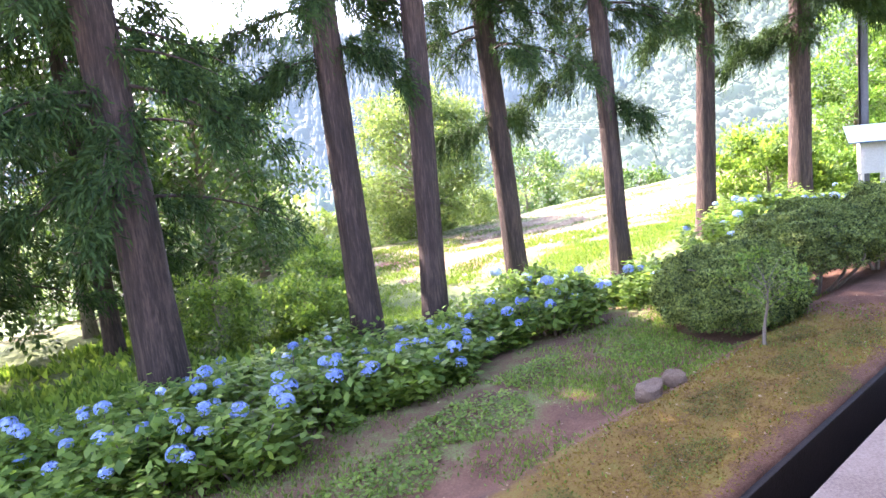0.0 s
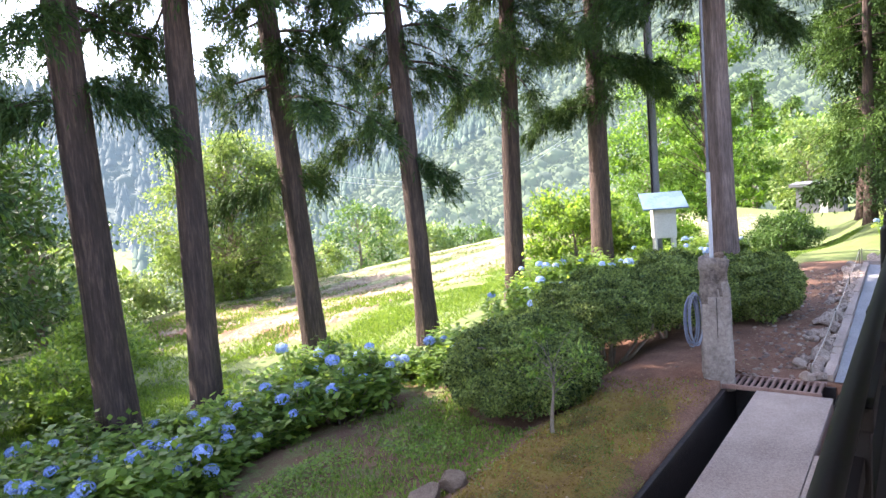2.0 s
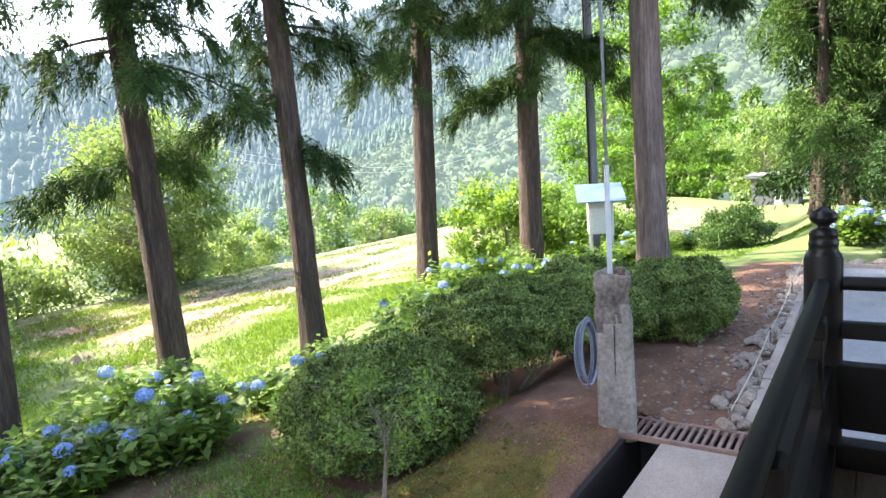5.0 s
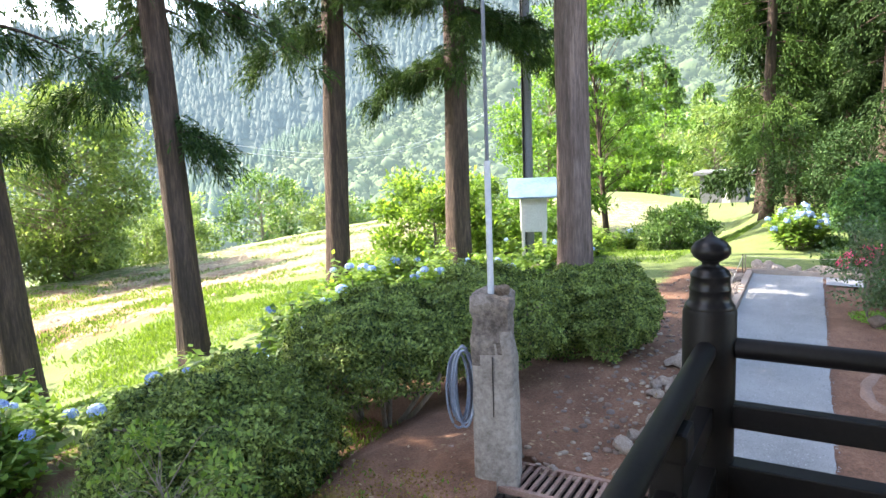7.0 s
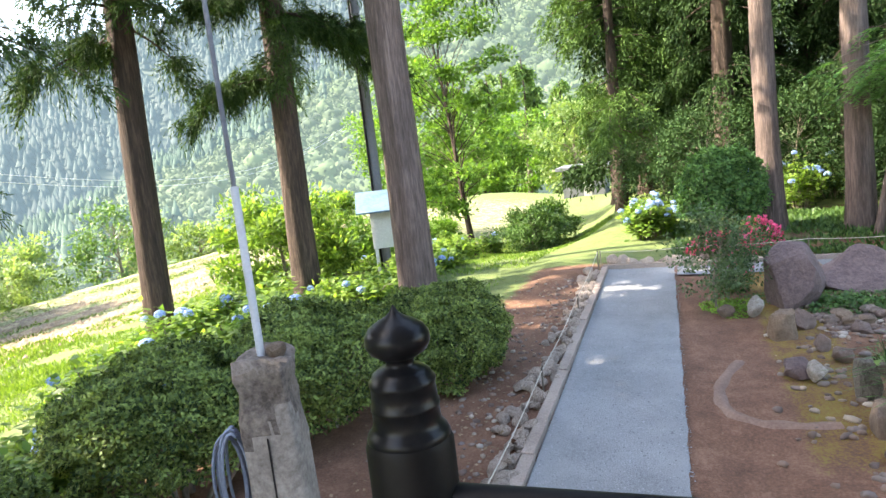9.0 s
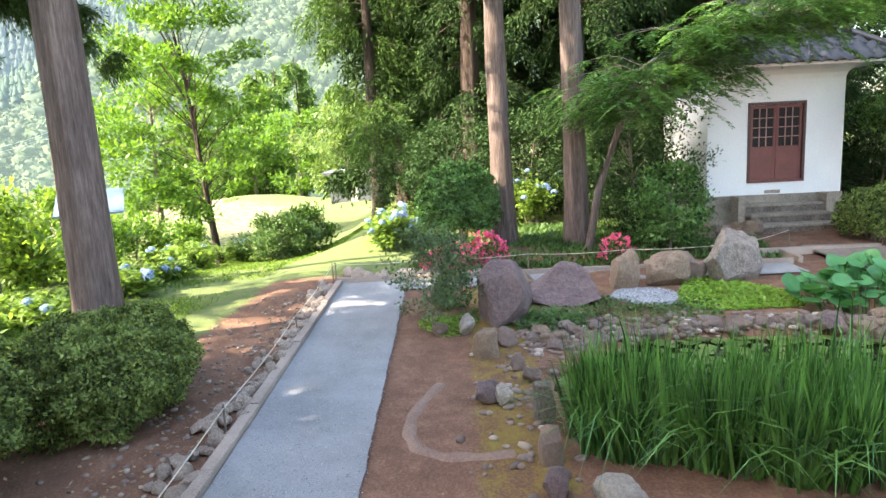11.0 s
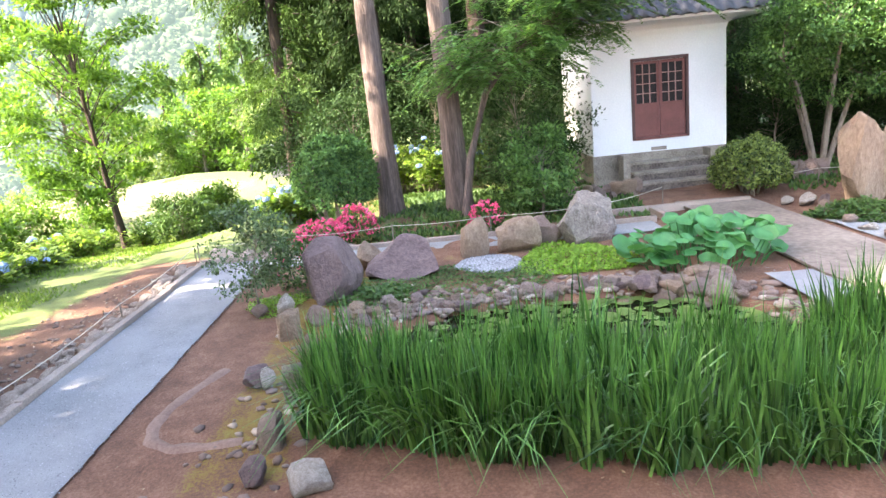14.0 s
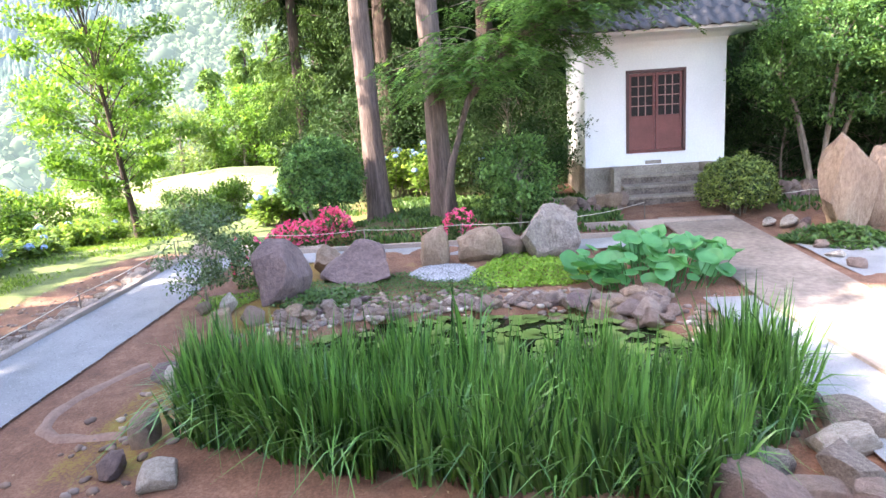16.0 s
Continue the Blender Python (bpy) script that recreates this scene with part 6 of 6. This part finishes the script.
pebbles(420, 650, lambda r: (r.uniform(8.8, 16.5), 1.3 + abs(r.normal(0, 0.45))), 0.012, 0.04, "small broken stones scattered beside the kerb")
pebbles(1000, 651, lambda r: (13.75 + r.normal(0, 0.33), r.uniform(-5.9, -1.5)), 0.02, 0.06, "small rounded stones filling the pond's edge")
pebbles(160, 652, lambda r: (12.2 + r.normal(0, 0.7), -6.15 + r.normal(0, 0.14)), 0.03, 0.08, "small pale stones at the gravel's edge")
pebbles(90, 653, lambda r: (r.uniform(10, 13.5), -1.3 + r.normal(0, 0.2)), 0.015, 0.05, "small stones along the pond's margin")


def moss_and_chips():
    r = np.random.default_rng(660)
    n = 30000
    x, y = r.uniform(0.5, 8.4, n), r.uniform(1.96, 3.45, n)
    ok = wob(np.stack([x, y, 0 * x], 1), 2.4) > r.uniform(-0.6, 0.5, n)
    x, y = x[ok], y[ok]
    p = np.stack([x, y, height(x, y) - 0.004], 1)
    d = r.normal(0, 0.7, (len(p), 3)) * (1, 1, 0.3) + (0, 0, 0.7)
    put("moss_tufts", npmesh("moss_tufts", *leaf_data(p, d, np.full(len(p), 0.017), 0.016, r), MOSS), None, "golden-brown moss tufts covering the bed", "moss", kind="stuff")
    # loose chippings on the paths
    bv = np.array([(1, 0, 0), (-1, 0, 0), (0, 1, 0), (0, -1, 0), (0, 0, 1.0)])
    bf = np.array([(0, 2, 4), (2, 1, 4), (1, 3, 4), (3, 0, 4)])
    k = 15000
    x, y = r.uniform(7.1, 17.1, k), r.uniform(-0.03, 1.05, k)
    far = r.uniform(size=k) < 0.3
    x, y = np.where(far, r.uniform(9.7, 13.9, k), x), np.where(far, r.uniform(-9.3, -6.4, k), y)
    y = np.where(far, y, np.where(x < 8.96, y * 0.82, y) + path_shift(x))
    z = np.where(far, 0.037, 0.022)
    heap = far & (r.uniform(size=k) < 0.3)
    hq, ha = np.sqrt(r.uniform(0, 1, k)), r.uniform(0, 6.28, k)
    x, y, z = np.where(heap, 15.4 + 0.46 * hq * np.cos(ha), x), np.where(heap, -3.4 + 0.44 * hq * np.sin(ha), y), np.where(heap, 0.042 - 0.015 * hq, z)
    s = (r.uniform(0.003, 0.0085, (k, 1, 1)) * np.where(heap, 3.0, 1.0)[:, None, None]) * r.uniform(0.6, 1.3, (k, 5, 1))
    a = r.uniform(0, 6.28, k)
    v = bv[None] * s * np.array([1, 1, 0.7])
    v = np.stack([v[..., 0] * np.cos(a)[:, None] - v[..., 1] * np.sin(a)[:, None], v[..., 0] * np.sin(a)[:, None] + v[..., 1] * np.cos(a)[:, None], v[..., 2]], -1)
    v = v + np.stack([x, y, z], 1)[:, None]
    f = (bf[None] + (np.arange(k) * 5)[:, None, None]).reshape(-1, 3)
    put("chippings", npmesh("chippings", v.reshape(-1, 3), f, CHIP), None, "loose grey chippings on the gravel", "gravel", kind="stuff")


MOSS_GREEN = leaf("olive moss", (0.06, 0.07, 0.014), (0.18, 0.19, 0.04), 0.15, 0.8, 3.0)
MOSS = leaf("golden moss", (0.15, 0.095, 0.018), (0.29, 0.22, 0.04), 0.15, 0.8, 2.2)
moss_and_chips()
tufts("wood_weeds", "rank green undergrowth at the edge of the woods", -6, 4.8, 9.2, 17, 20000, 0.22, HYDRA, 607, None, 0.09, "undergrowth")
for k, (X, Y) in enumerate(((14.5, 22.5), (16.5, 21.8), (18.4, 22.2), (20.6, 22.4), (12.6, 22.0), (22.6, 22.8))):
    bush(X, Y, 1.5, 1.1, 30, 110, 0.14, WILLOW, 720 + k, "scrubby bush along the field's edge", 0.5)
sheet("gravel_bed_far", GRAVEL, np.linspace(13.4, 16.0, 24), np.linspace(-10.6, -8.35, 20), 0.03, "blue-grey gravel bed beyond the paved path", "gravel", 0.01)
cover("stone_foot_plants", "low green plants round the standing stones", 16.1, -9.0, 0.6, 0.7, 2600, 0.07, SHRUB, 614, lift=0.22)
cover("lawn_weeds", "clump of leafy weeds in the lawn", 3.9, 4.55, 0.75, 0.45, 1300, 0.045, GRASS, 615, lift=0.10)
cover("lawn_weeds", "clump of leafy weeds in the lawn", 2.6, 4.3, 0.7, 0.4, 900, 0.045, GRASS, 616, lift=0.08)
cover("lawn_weeds", "clump of leafy weeds in the lawn", 5.2, 4.9, 0.6, 0.35, 700, 0.045, GRASS, 617, lift=0.08)
cover("lawn_weeds", "clump of leafy weeds in the lawn", 6.4, 4.3, 0.5, 0.5, 600, 0.045, GRASS, 618, lift=0.06)
cover("margin_plants", "low green plants along the pond's margin", 14.3, -1.9, 0.5, 0.5, 1500, 0.05, SHRUB, 619, lift=0.12)
cover("corner_moss", "mossy turf under the corner shrub", 14.4, -0.7, 0.45, 0.35, 1500, 0.035, DUCK, 620, lift=0.04)


def field_clods():
    """Broken soil thrown up in rows across the tilled field."""
    r = np.random.default_rng(670)
    n = 26000
    x, y = r.uniform(10, 44, n), r.uniform(11, 20, n)
    row = np.sin(3.1 * y - 0.25 * x + 1.2 * np.sin(0.4 * x)) + 0.4 * wob(np.stack([x, y, 0 * x], 1), 0.8)
    ok = row > r.uniform(-0.2, 0.9, n)
    x, y = x[ok], y[ok]
    n = len(x)
    bv = np.array([(1, 0, 0), (-0.5, 0.87, 0), (-0.5, -0.87, 0), (0, 0, 0.8)])
    bf = np.array([(0, 1, 3), (1, 2, 3), (2, 0, 3)])
    s = (0.03 + 0.09 * r.uniform(size=n) ** 2)[:, None, None] * r.uniform(0.6, 1.3, (n, 4, 1))
    a = r.uniform(0, 6.28, n)[:, None]
    v = bv[None] * s
    v = np.stack([v[..., 0] * np.cos(a) - v[..., 1] * np.sin(a), v[..., 0] * np.sin(a) + v[..., 1] * np.cos(a), v[..., 2]], -1)
    v = v + np.stack([x, y, height(x, y) - 0.01], 1)[:, None]
    put("soil_clods", npmesh("soil_clods", v.reshape(-1, 3), (bf[None] + (np.arange(n) * 4)[:, None, None]).reshape(-1, 3), CLOD), None, "broken brown soil clods in rows on the field", "soil", kind="stuff")


FIELD_GRASS = leaf("dry field grass", (0.10, 0.14, 0.055), (0.25, 0.30, 0.12), 0.25)
CLOD = surface("broken field soil", (0.15, 0.118, 0.08), (0.34, 0.28, 0.20), 1.0, 20, 0.95, 0.5, 0.02)
field_clods()
tufts("row_weeds", "weeds growing between the rows of the field", 10, 44, 11, 20.5, 44000, 0.10, FIELD_GRASS, 608, lambda x, y: np.sin(3.1 * y - 0.25 * x + 1.2 * np.sin(0.4 * x)) + 1.6 * wob(np.stack([x, y, 0 * x], 1), 0.9) < -0.3, 0.03)
for X, Y, W, H, K, WORDS in ((17.4, -8.55, 0.16, 0.09, 4, "pale flat stone"), (17.15, -8.75, 0.2, 0.14, 4, "pale rounded stone"), (16.9, -8.9, 0.14, 0.15, 7, "dark grey stone"), (16.6, -8.75, 0.15, 0.1, 1, "brown stone"),
                       (16.2, -8.6, 0.13, 0.08, 3, "brown stone"), (15.7, -8.55, 0.16, 0.09, 0, "brown stone"), (15.2, -8.5, 0.12, 0.08, 4, "pale stone"), (14.7, -8.5, 0.14, 0.09, 5, "brown stone")):
    rock("stone", X, Y, gz(X, Y) + H * 0.55, W, W * 0.8, H, 40 * X, ROCKS[K], WORDS + " edging the paved path")
put("stone_edging", box_mesh("stone_edging", CONCRETE, 17.9, 18.0, -8.2, -5.7, -0.05, 0.11, bevel=0.012), None, "low pale stone edging before the shrine steps", "kerb", kind="structure")
put("stone_edging_short", box_mesh("stone_edging_short", CONCRETE, 17.21, 17.895, -6.5, -6.42, -0.05, 0.10, bevel=0.012), None, "low pale stone edging before the shrine steps", "kerb", kind="structure")
tufts("wood_edge_grass", "rough sunlit grass at the edge of the woods", 3.5, 16, 8.8, 20, 70000, 0.09, GRASS, 610, None, 0.025)
for k, (X, Y, H) in enumerate(((7.4, 13.2, 1.3), (6.2, 11.9, 1.0), (8.6, 15.4, 1.5), (4.6, 12.6, 1.4))):
    bush(X, Y, H, 0.9, 34, 150, 0.10, HYDRA, 740 + k, "leafy green bush at the edge of the woods", 0.38)
for k, (X, Y) in enumerate(((6.3, 2.55), (7.3, 2.35), (5.1, 2.7), (4.0, 2.4), (7.0, 2.95), (2.8, 2.75), (5.8, 2.15))):
    cover("moss_patch", "olive green cushion of moss on the bed", X, Y, 0.45, 0.22, 1500, 0.016, MOSS_GREEN, 760 + k, "moss", 0.03)
